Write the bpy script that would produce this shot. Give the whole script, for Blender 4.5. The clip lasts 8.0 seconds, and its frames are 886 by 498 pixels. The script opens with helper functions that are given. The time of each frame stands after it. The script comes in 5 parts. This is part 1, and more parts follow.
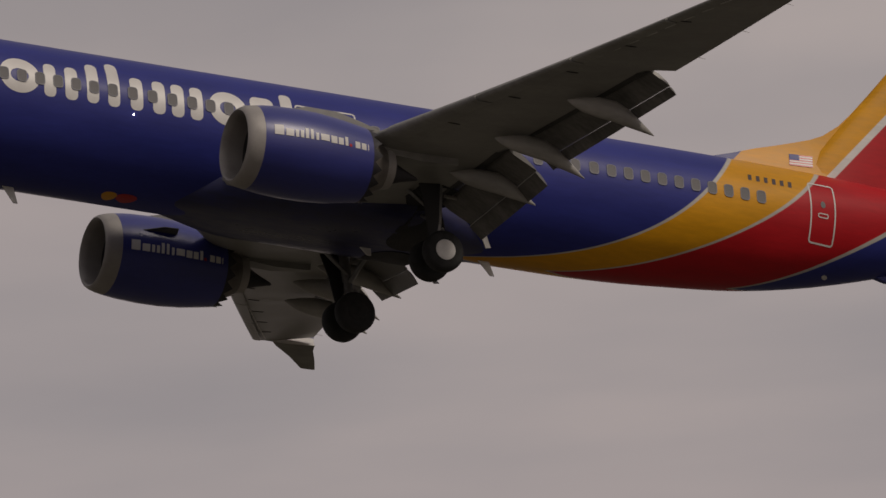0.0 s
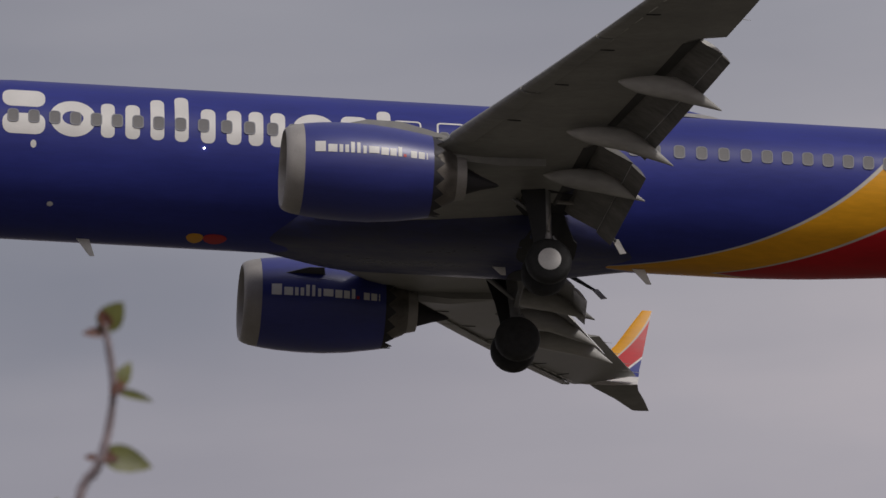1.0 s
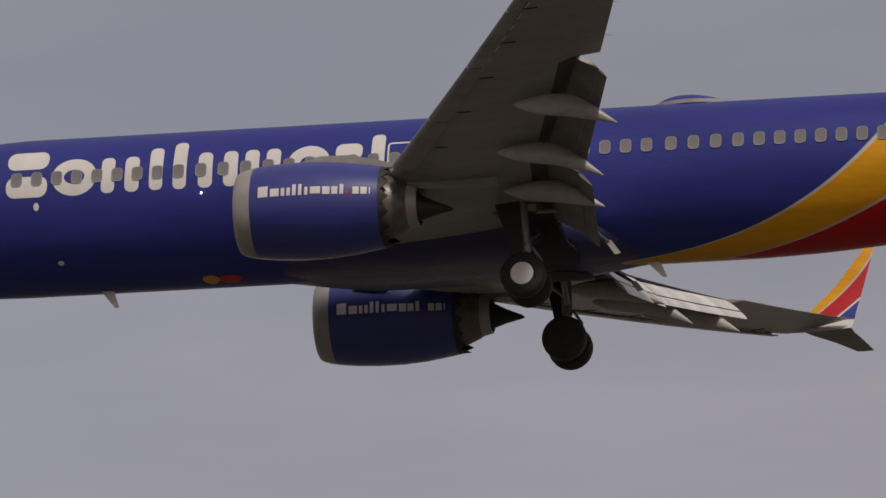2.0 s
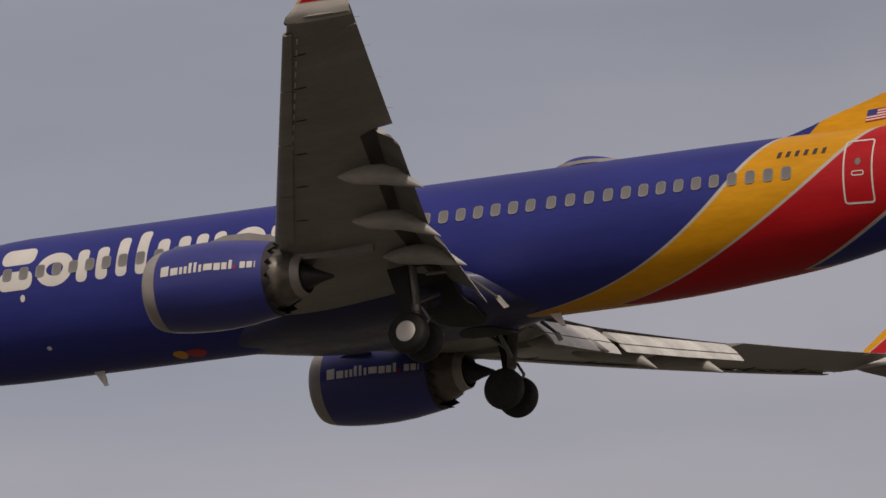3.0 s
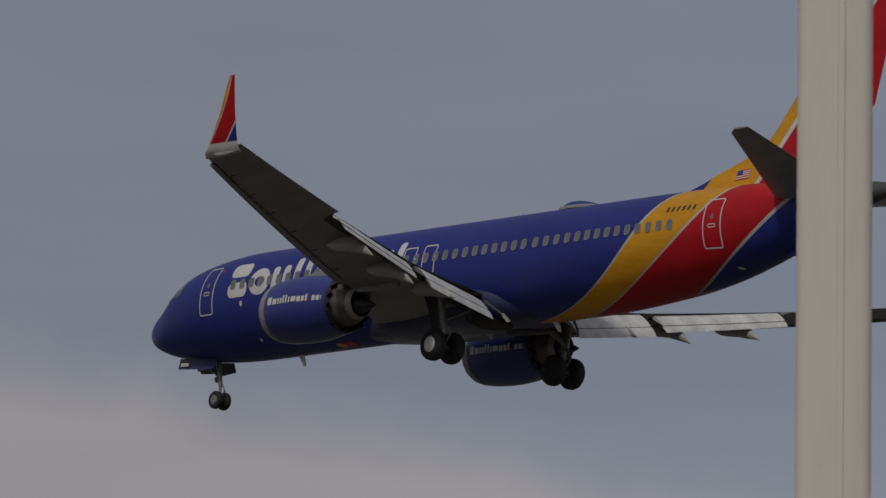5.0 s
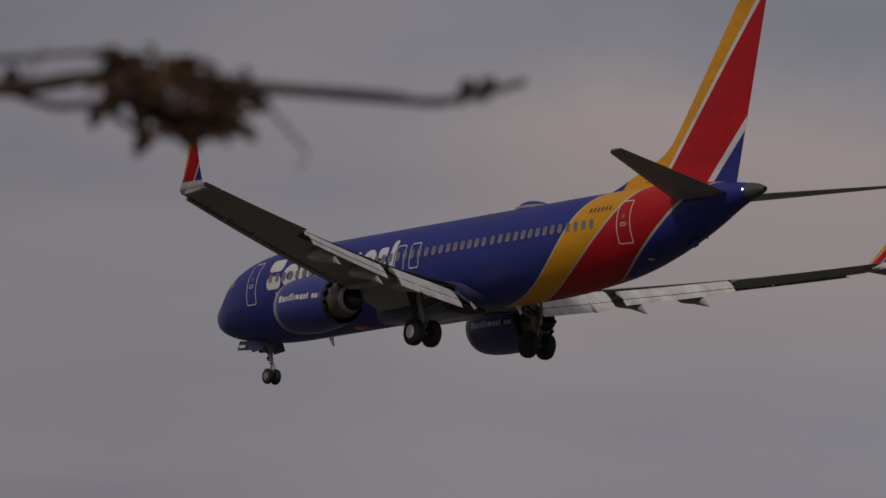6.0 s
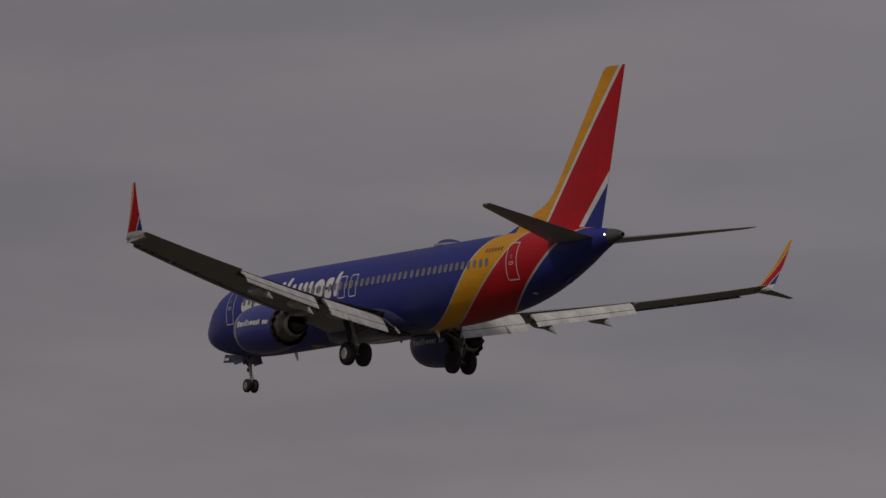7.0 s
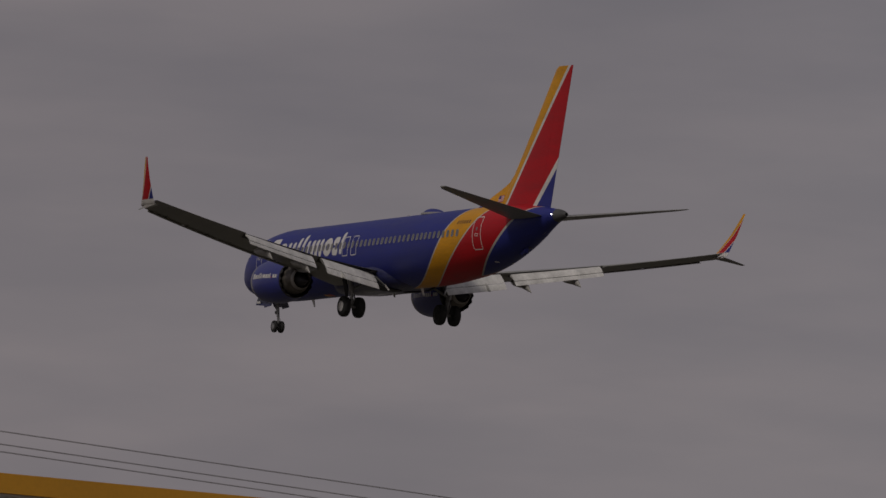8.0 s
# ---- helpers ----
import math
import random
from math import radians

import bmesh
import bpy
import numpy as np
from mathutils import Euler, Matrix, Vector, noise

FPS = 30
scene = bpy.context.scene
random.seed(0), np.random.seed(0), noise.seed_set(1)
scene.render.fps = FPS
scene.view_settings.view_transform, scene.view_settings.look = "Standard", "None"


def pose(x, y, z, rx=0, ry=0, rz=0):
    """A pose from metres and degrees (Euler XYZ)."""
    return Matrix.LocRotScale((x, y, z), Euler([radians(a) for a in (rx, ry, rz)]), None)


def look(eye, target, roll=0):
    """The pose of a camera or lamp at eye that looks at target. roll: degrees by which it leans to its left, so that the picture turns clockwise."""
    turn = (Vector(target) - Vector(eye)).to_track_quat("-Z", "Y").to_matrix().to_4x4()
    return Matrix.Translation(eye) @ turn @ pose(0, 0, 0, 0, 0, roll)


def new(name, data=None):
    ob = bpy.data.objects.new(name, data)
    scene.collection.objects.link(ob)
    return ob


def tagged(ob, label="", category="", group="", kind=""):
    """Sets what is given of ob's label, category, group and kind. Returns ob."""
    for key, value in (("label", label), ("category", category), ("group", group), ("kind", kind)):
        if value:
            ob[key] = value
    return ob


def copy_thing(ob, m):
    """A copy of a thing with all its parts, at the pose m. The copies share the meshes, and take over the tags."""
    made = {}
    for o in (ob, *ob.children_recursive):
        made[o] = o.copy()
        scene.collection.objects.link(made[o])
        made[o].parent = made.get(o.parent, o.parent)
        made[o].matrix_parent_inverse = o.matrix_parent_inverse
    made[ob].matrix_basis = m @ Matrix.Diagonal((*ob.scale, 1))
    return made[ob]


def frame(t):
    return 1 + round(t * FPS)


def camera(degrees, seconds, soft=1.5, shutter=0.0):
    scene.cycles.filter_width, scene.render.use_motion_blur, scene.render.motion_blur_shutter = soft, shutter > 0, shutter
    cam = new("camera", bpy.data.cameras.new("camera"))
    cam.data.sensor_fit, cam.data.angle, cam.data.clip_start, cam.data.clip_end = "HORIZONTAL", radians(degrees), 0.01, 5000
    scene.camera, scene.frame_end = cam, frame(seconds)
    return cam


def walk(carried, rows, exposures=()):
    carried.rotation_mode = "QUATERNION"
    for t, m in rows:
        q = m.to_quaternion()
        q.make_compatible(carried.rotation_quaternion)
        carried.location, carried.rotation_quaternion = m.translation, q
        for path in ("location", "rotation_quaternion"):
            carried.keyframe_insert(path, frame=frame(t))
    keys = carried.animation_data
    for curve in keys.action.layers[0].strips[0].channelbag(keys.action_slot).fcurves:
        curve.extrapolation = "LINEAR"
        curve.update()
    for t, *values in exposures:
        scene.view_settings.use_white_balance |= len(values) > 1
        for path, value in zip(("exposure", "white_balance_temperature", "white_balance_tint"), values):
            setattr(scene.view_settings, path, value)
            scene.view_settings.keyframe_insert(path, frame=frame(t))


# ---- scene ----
cam = camera(5.3807, 8.0, soft=1.5)
cam.data.dof.use_dof = True
cam.data.dof.focus_distance, cam.data.dof.aperture_fstop = 320.0, 46.0
EXPOSURES = [(0.0, -0.38, 7150, 14), (0.5, -0.42, 6900, 12), (1.0, 0.06, 6400, 12), (1.25, 0.32, 6650, 13), (2.2, 0.12, 6950, 14), (2.5, 0.08, 6950, 14), (3.0, 0.15, 7300, 14), (3.5, -0.06, 6500, 11), (4.0, -0.17, 6400, 9), (4.5, -0.42, 6200, 8), (5.2, -0.55, 6250, 8), (6.3, -0.78, 6700, 13), (7.0, -0.85, 6700, 13), (8.0, -0.88, 6700, 13)]


def camera_path():
    walk(cam, [
        (0, pose(0, 0, 1.6, 107.2403, 3.0750, -24.5153)),
        (0.25, pose(0, 0, 1.6, 107.7773, 3.1533, -20.5167)),
        (0.5, pose(0, 0, 1.6, 108.2427, 3.2106, -16.2922)),
        (0.75, pose(0, 0, 1.6, 108.6200, 3.2122, -11.8005)),
        (1, pose(0, 0, 1.6, 108.8492, 3.2103, -7.2321)),
        (1.2, pose(0, 0, 1.6, 108.8823, 3.3168, -3.6377)),
        (1.25, pose(0, 0, 1.6, 108.8882, 3.3415, -2.7311)),
        (1.5, pose(0, 0, 1.6, 108.9353, 3.4578, 1.8662)),
        (1.75, pose(0, 0, 1.6, 108.9521, 3.5541, 6.4639)),
        (2, pose(0, 0, 1.6, 108.8620, 3.6188, 10.9171)),
        (2.25, pose(0, 0, 1.6, 108.5942, 3.6401, 15.0866)),
        (2.3, pose(0, 0, 1.6, 108.5133, 3.6381, 15.8746)),
        (2.4, pose(0, 0, 1.6, 108.3303, 3.6288, 17.4082)),
        (2.5, pose(0, 0, 1.6, 108.1640, 3.6072, 19.0706)),
        (2.6, pose(0, 0, 1.6, 108.0603, 3.5799, 20.7339)),
        (2.75, pose(0, 0, 1.6, 107.9180, 3.5075, 23.0446)),
        (3, pose(0, 0, 1.6, 107.6526, 3.2959, 26.6214)),
        (3.25, pose(0, 0, 1.6, 107.3370, 2.9551, 30.1438)),
        (3.4, pose(0, 0, 1.6, 106.9819, 2.7225, 32.2203)),
        (3.5, pose(0, 0, 1.6, 106.6153, 2.5708, 33.5997)),
        (3.6, pose(0, 0, 1.6, 106.2868, 2.3330, 34.8177)),
        (3.75, pose(0, 0, 1.6, 105.9091, 1.9861, 36.3425)),
        (4, pose(0, 0, 1.6, 105.4394, 1.3504, 38.6711)),
        (4.1, pose(0, 0, 1.6, 105.2435, 1.1672, 39.8134)),
        (4.25, pose(0, 0, 1.6, 104.9730, 0.8512, 41.5378)),
        (4.5, pose(0, 0, 1.6, 104.5286, 0.3409, 44.3550)),
        (4.6, pose(0, 0, 1.6, 104.3295, 0.0533, 45.3924)),
        (4.75, pose(0, 0, 1.6, 103.9881, -0.3465, 46.8033)),
        (4.8, pose(0, 0, 1.6, 103.8610, -0.4673, 47.2056)),
        (5, pose(0, 0, 1.6, 103.2861, -0.8785, 48.4113)),
        (5.1, pose(0, 0, 1.6, 103.0210, -0.9174, 49.1019)),
        (5.2, pose(0, 0, 1.6, 102.8341, -0.8807, 49.8707)),
        (5.25, pose(0, 0, 1.6, 102.7406, -0.8496, 50.2510)),
        (5.5, pose(0, 0, 1.6, 102.2615, -0.4890, 52.1540)),
        (5.75, pose(0, 0, 1.6, 101.7935, 0.0329, 53.9728)),
        (6, pose(0, 0, 1.6, 101.3762, 0.4694, 55.5953)),
        (6.25, pose(0, 0, 1.6, 101.0464, 0.5731, 56.9174)),
        (6.3, pose(0, 0, 1.6, 100.9944, 0.5322, 57.1369)),
        (6.4, pose(0, 0, 1.6, 100.9023, 0.4046, 57.5400)),
        (6.5, pose(0, 0, 1.6, 100.7253, 0.2821, 57.8923)),
        (6.75, pose(0, 0, 1.6, 100.3642, 0.3352, 59.0842)),
        (7, pose(0, 0, 1.6, 100.0446, 0.3130, 60.3332)),
        (7.25, pose(0, 0, 1.6, 99.7115, -0.3753, 61.2980)),
        (7.5, pose(0, 0, 1.6, 99.3641, -1.1232, 62.1711)),
        (7.75, pose(0, 0, 1.6, 98.9462, -1.6649, 62.9313)),
        (7.9, pose(0, 0, 1.6, 98.7284, -1.9128, 63.4593)),
        (8, pose(0, 0, 1.6, 98.6206, -2.0860, 63.8854)),
    ], EXPOSURES)

camera_path()

# ---- world and sun ----
SUN_EL, SUN_AZ = 43.0, 152.0     # degrees; azimuth clockwise from +y


class Sums:
    """Arithmetic on shader sockets."""

    def __init__(self, nt):
        self.nt = nt

    def op(self, kind, a, b=0.0):
        n = self.nt.nodes.new("ShaderNodeMath")
        n.operation = kind
        for i, v in enumerate((a, b)):
            if isinstance(v, (int, float)):
                n.inputs[i].default_value = v
            else:
                self.nt.links.new(v, n.inputs[i])
        return n.outputs[0]

    def poly(self, u, coeffs):
        acc = coeffs[0]
        for c in coeffs[1:]:
            acc = self.op("ADD", self.op("MULTIPLY", u, acc), c)
        return acc

    def step(self, a, edge, width=0.02):
        """0 below the edge, 1 above it."""
        n = self.nt.nodes.new("ShaderNodeMapRange")
        n.inputs["From Min"].default_value, n.inputs["From Max"].default_value = -width, width
        self.nt.links.new(self.op("SUBTRACT", a, edge), n.inputs["Value"])
        return n.outputs[0]

    def mix(self, fac, a, b):
        n = self.nt.nodes.new("ShaderNodeMix")
        n.data_type = "RGBA"
        self.nt.links.new(fac, n.inputs["Factor"])
        for i, v in ((6, a), (7, b)):
            if isinstance(v, tuple):
                n.inputs[i].default_value = (*v, 1)
            else:
                self.nt.links.new(v, n.inputs[i])
        return n.outputs[2]

    def smooth(self, a, lo, hi):
        """Eases from 0 at lo to 1 at hi."""
        n = self.nt.nodes.new("ShaderNodeMapRange")
        n.interpolation_type = "SMOOTHSTEP"
        n.inputs["From Min"].default_value, n.inputs["From Max"].default_value = lo, hi
        self.nt.links.new(a, n.inputs["Value"])
        return n.outputs[0]

    def tint(self, color, fac, by):
        """Multiplies a colour by another as far as fac goes."""
        n = self.nt.nodes.new("ShaderNodeMix")
        n.data_type, n.blend_type = "RGBA", "MULTIPLY"
        n.clamp_result = False
        self.nt.links.new(fac, n.inputs["Factor"])
        self.nt.links.new(color, n.inputs[6])
        n.inputs[7].default_value = (*by, 1)
        return n.outputs[2]


def cloud_banks(nt, co, fine, base):
    """Cloud sheets by compass bearing (degrees left of +y) and elevation, with ragged edges."""
    s = Sums(nt)
    sep = nt.nodes.new("ShaderNodeSeparateXYZ")
    nt.links.new(co.outputs["Generated"], sep.inputs[0])
    az = s.op("MULTIPLY", s.op("ARCTAN2", s.op("MULTIPLY", sep.outputs[0], -1.0), sep.outputs[1]), 180 / math.pi)
    el = s.op("MULTIPLY", s.op("ARCSINE", sep.outputs[2]), 180 / math.pi)
    rag = nt.nodes.new("ShaderNodeTexNoise")
    rag.inputs["Scale"].default_value, rag.inputs["Detail"].default_value = 26.0, 6.0
    nt.links.new(co.outputs["Generated"], rag.inputs["Vector"])
    streak = nt.nodes.new("ShaderNodeTexNoise")
    streak.inputs["Scale"].default_value, streak.inputs["Detail"].default_value = 16.0, 5.0
    mp = nt.nodes.new("ShaderNodeMapping")
    mp.inputs["Scale"].default_value = (1.0, 1.0, 4.5)
    nt.links.new(co.outputs["Generated"], mp.inputs[0])
    nt.links.new(mp.outputs[0], streak.inputs["Vector"])
    e = s.op("ADD", el, s.op("MULTIPLY", s.op("SUBTRACT", rag.outputs["Fac"], 0.5), 1.5))
    soft = lambda v, lo, hi: s.smooth(v, lo, hi)
    # high pale sheet over the first bearings: paler below, greyer above its edge
    near = s.op("SUBTRACT", 1.0, soft(az, 22.0, 28.0))
    upper = soft(e, 17.4, 19.6)
    col = s.tint(base, s.op("MULTIPLY", near, upper), (0.82, 0.85, 0.87))
    col = s.tint(col, s.op("MULTIPLY", near, s.op("SUBTRACT", 1.0, upper)), (1.09, 1.06, 1.04))
    col = s.tint(col, s.op("SUBTRACT", 1.0, soft(az, -23.0, -5.0)), (1.30, 1.30, 1.27))
    # blue-grey stretch above a sunlit heap
    heap = s.op("MULTIPLY", soft(az, 43.0, 47.0), s.op("SUBTRACT", 1.0, soft(az, 54.4, 56.4)))
    lip = s.op("ADD", 11.7, s.op("MULTIPLY", soft(az, 46.0, 50.5), 0.6))
    above = s.op("SUBTRACT", e, lip)
    col = s.tint(col, s.op("MULTIPLY", heap, soft(above, 0.0, 0.5)), (0.84, 0.87, 0.90))
    inside = s.op("MULTIPLY", heap, s.op("MULTIPLY", s.op("SUBTRACT", 1.0, soft(above, -0.35, 0.2)), soft(el, 10.2, 11.5)))
    col = s.tint(col, inside, (1.36, 1.20, 1.06))
    # grey streaked layer beyond
    far = soft(az, 55.5, 57.5)
    lines = soft(streak.outputs["Fac"], 0.36, 0.64)
    col = s.tint(col, s.op("MULTIPLY", far, s.op("SUBTRACT", 1.0, lines)), (0.87, 0.89, 0.91))
    return s.tint(col, s.op("MULTIPLY", far, soft(el, 8.6, 10.2)), (0.93, 0.94, 0.95))


def make_world():
    w = bpy.data.worlds.new("sky_world")
    w.use_nodes = True
    nt = w.node_tree
    nt.nodes.clear()
    out = nt.nodes.new("ShaderNodeOutputWorld")
    bg = nt.nodes.new("ShaderNodeBackground")
    sky = nt.nodes.new("ShaderNodeTexSky")
    sky.sky_type = "NISHITA"
    sky.sun_disc = False
    sky.sun_elevation, sky.sun_rotation = radians(SUN_EL), radians(SUN_AZ)
    sky.air_density, sky.dust_density = 1.0, 2.0
    dim = nt.nodes.new("ShaderNodeVectorMath")
    dim.operation = "SCALE"
    dim.inputs["Scale"].default_value = 0.10
    nt.links.new(sky.outputs[0], dim.inputs[0])
    co = nt.nodes.new("ShaderNodeTexCoord")
    mp = nt.nodes.new("ShaderNodeMapping")
    mp.inputs["Scale"].default_value = (1.0, 1.0, 5.0)
    nt.links.new(co.outputs["Generated"], mp.inputs[0])
    # broad cloud sheets and finer streaks
    big = nt.nodes.new("ShaderNodeTexNoise")
    big.inputs["Scale"].default_value, big.inputs["Detail"].default_value = 2.3, 5.0
    big.inputs["Roughness"].default_value = 0.5
    fine = nt.nodes.new("ShaderNodeTexNoise")
    fine.inputs["Scale"].default_value, fine.inputs["Detail"].default_value = 11.0, 4.0
    fine.inputs["Roughness"].default_value = 0.45
    for n in (big, fine):
        nt.links.new(mp.outputs[0], n.inputs["Vector"])
    ramp = nt.nodes.new("ShaderNodeValToRGB")
    ramp.color_ramp.elements[0].position, ramp.color_ramp.elements[1].position = 0.40, 0.66
    ramp.color_ramp.elements[0].color = (0.275, 0.275, 0.305, 1)
    ramp.color_ramp.elements[1].color = (0.43, 0.395, 0.405, 1)
    nt.links.new(big.outputs["Fac"], ramp.inputs[0])
    ramp2 = nt.nodes.new("ShaderNodeValToRGB")
    ramp2.color_ramp.elements[0].position, ramp2.color_ramp.elements[1].position = 0.3, 0.75
    ramp2.color_ramp.elements[0].color = (0.86, 0.86, 0.88, 1)
    ramp2.color_ramp.elements[1].color = (1.12, 1.1, 1.08, 1)
    nt.links.new(fine.outputs["Fac"], ramp2.inputs[0])
    # paler, warmer cloud banks lower down
    sep = nt.nodes.new("ShaderNodeSeparateXYZ")
    nt.links.new(co.outputs["Generated"], sep.inputs[0])
    wob = nt.nodes.new("ShaderNodeMath")
    wob.operation = "MULTIPLY_ADD"
    nt.links.new(fine.outputs["Fac"], wob.inputs[0])
    wob.inputs[1].default_value = -0.16
    nt.links.new(sep.outputs["Z"], wob.inputs[2])
    bank = nt.nodes.new("ShaderNodeMapRange")
    bank.interpolation_type = "SMOOTHSTEP"
    bank.inputs["From Min"].default_value, bank.inputs["From Max"].default_value = 0.115, 0.235
    bank.inputs["To Min"].default_value, bank.inputs["To Max"].default_value = 0.85, 0.0
    nt.links.new(wob.outputs[0], bank.inputs["Value"])
    pale = nt.nodes.new("ShaderNodeMix")
    pale.data_type = "RGBA"
    nt.links.new(bank.outputs[0], pale.inputs["Factor"])
    nt.links.new(ramp.outputs[0], pale.inputs[6])
    pale.inputs[7].default_value = (0.375, 0.338, 0.350, 1)
    cloud = nt.nodes.new("ShaderNodeMix")
    cloud.data_type, cloud.blend_type = "RGBA", "MULTIPLY"
    cloud.inputs["Factor"].default_value = 1.0
    nt.links.new(pale.outputs[2], cloud.inputs[6])
    nt.links.new(ramp2.outputs[0], cloud.inputs[7])
    # a thinner, bluer stretch of cloud
    gap = nt.nodes.new("ShaderNodeVectorMath")
    gap.operation = "DISTANCE"
    nt.links.new(co.outputs["Generated"], gap.inputs[0])
    gap.inputs[1].default_value = (math.sin(radians(-34)) * 0.95, math.cos(radians(-34)) * 0.95, 0.36)
    thin = nt.nodes.new("ShaderNodeMapRange")
    thin.interpolation_type = "SMOOTHSTEP"
    thin.inputs["From Min"].default_value, thin.inputs["From Max"].default_value = 0.12, 0.62
    thin.inputs["To Min"].default_value, thin.inputs["To Max"].default_value = 0.66, 0.94
    nt.links.new(gap.outputs["Value"], thin.inputs["Value"])
    mix = nt.nodes.new("ShaderNodeMix")
    mix.data_type = "RGBA"
    nt.links.new(thin.outputs[0], mix.inputs["Factor"])
    nt.links.new(dim.outputs[0], mix.inputs[6])
    nt.links.new(cloud.outputs[2], mix.inputs[7])
    nt.links.new(cloud_banks(nt, co, fine, mix.outputs[2]), bg.inputs["Color"])
    nt.links.new(bg.outputs[0], out.inputs["Surface"])
    scene.world = w


make_world()
sun = new("sun", bpy.data.lights.new("sun", "SUN"))
sun.data.energy, sun.data.angle, sun.data.color = 1.45, radians(7), (1.0, 0.95, 0.88)
sun_dir = Vector((math.sin(radians(SUN_AZ)) * math.cos(radians(SUN_EL)), math.cos(radians(SUN_AZ)) * math.cos(radians(SUN_EL)), math.sin(radians(SUN_EL))))
sun.matrix_world = look(sun_dir * 300, (0, 0, 0))


# ---- materials ----
def material(name, color=(0.5, 0.5, 0.5), rough=0.5, metal=0.0, coat=0.0, spread=0.12, scale=2.0, bump=0.0, fine=30.0, glow=0.0, stretch=(1, 1, 1)):
    """A surface whose colour and gloss vary at two scales."""
    mat = bpy.data.materials.new(name)
    mat.use_nodes = True
    nt = mat.node_tree
    b = nt.nodes["Principled BSDF"]
    b.inputs["Metallic"].default_value = metal
    b.inputs["Coat Weight"].default_value = coat
    b.inputs["Coat Roughness"].default_value = 0.3
    co = nt.nodes.new("ShaderNodeTexCoord")
    mp = nt.nodes.new("ShaderNodeMapping")
    mp.inputs["Scale"].default_value = stretch
    nt.links.new(co.outputs["Object"], mp.inputs[0])
    tint = two_scales(nt, mp.outputs[0], scale, fine, spread)
    mul = nt.nodes.new("ShaderNodeVectorMath")
    mul.operation = "SCALE"
    mul.inputs[0].default_value = color
    nt.links.new(tint, mul.inputs["Scale"])
    nt.links.new(mul.outputs[0], b.inputs["Base Color"])
    rr = nt.nodes.new("ShaderNodeMath")
    rr.operation = "MULTIPLY"
    rr.inputs[1].default_value = rough
    nt.links.new(tint, rr.inputs[0])
    nt.links.new(rr.outputs[0], b.inputs["Roughness"])
    if bump:
        n2 = nt.nodes.new("ShaderNodeTexNoise")
        n2.inputs["Scale"].default_value = fine
        nt.links.new(mp.outputs[0], n2.inputs["Vector"])
        bp = nt.nodes.new("ShaderNodeBump")
        bp.inputs["Strength"].default_value, bp.inputs["Distance"].default_value = bump, 0.01
        nt.links.new(n2.outputs["Fac"], bp.inputs["Height"])
        nt.links.new(bp.outputs[0], b.inputs["Normal"])
    if glow:
        b.inputs["Emission Color"].default_value = (*color, 1)
        b.inputs["Emission Strength"].default_value = glow
    return mat


def two_scales(nt, vec, scale, fine, spread):
    """A factor round 1 from a broad and a fine noise."""
    acc = None
    for s, w in ((scale, spread), (fine, spread * 0.5)):
        n = nt.nodes.new("ShaderNodeTexNoise")
        n.inputs["Scale"].default_value, n.inputs["Detail"].default_value = s, 4.0
        nt.links.new(vec, n.inputs["Vector"])
        m = nt.nodes.new("ShaderNodeMapRange")
        m.inputs["From Min"].default_value, m.inputs["From Max"].default_value = 0.3, 0.7
        m.inputs["To Min"].default_value, m.inputs["To Max"].default_value = 1 - w, 1 + w
        nt.links.new(n.outputs["Fac"], m.inputs["Value"])
        if acc is None:
            acc = m.outputs[0]
        else:
            mm = nt.nodes.new("ShaderNodeMath")
            mm.operation = "MULTIPLY"
            nt.links.new(acc, mm.inputs[0])
            nt.links.new(m.outputs[0], mm.inputs[1])
            acc = mm.outputs[0]
    return acc


BLUE, YELLOW, RED, WHITE = (0.026, 0.034, 0.212), (0.68, 0.31, 0.010), (0.46, 0.008, 0.014), (0.66, 0.64, 0.61)


STRIPE = (0.50, 0.475, 0.43)


def livery(name, bands):
    """Gloss paint whose colour fields follow painted curves; bands(s, x, y, z) returns the colour."""
    mat = bpy.data.materials.new(name)
    mat.use_nodes = True
    nt = mat.node_tree
    b = nt.nodes["Principled BSDF"]
    b.inputs["Coat Weight"].default_value, b.inputs["Coat Roughness"].default_value = 0.08, 0.28
    co = nt.nodes.new("ShaderNodeTexCoord")
    sep = nt.nodes.new("ShaderNodeSeparateXYZ")
    nt.links.new(co.outputs["Object"], sep.inputs[0])
    s = Sums(nt)
    col = bands(s, *sep.outputs)
    mp = nt.nodes.new("ShaderNodeMapping")
    mp.inputs["Scale"].default_value = (0.25, 1, 1.3)
    nt.links.new(co.outputs["Object"], mp.inputs[0])
    tint = two_scales(nt, mp.outputs[0], 1.0, 9.0, 0.13)
    mul = nt.nodes.new("ShaderNodeVectorMath")
    mul.operation = "SCALE"
    nt.links.new(col, mul.inputs[0])
    nt.links.new(tint, mul.inputs["Scale"])
    nt.links.new(mul.outputs[0], b.inputs["Base Color"])
    nt.links.new(s.op("MULTIPLY", tint, 0.46), b.inputs["Roughness"])
    b.inputs["Specular IOR Level"].default_value = 0.22
    return mat


YF = (-0.097, 0.335, -0.763, 1.848, 27.77)
YR = (-0.011, 0.128, -0.801, 2.259, 30.231)


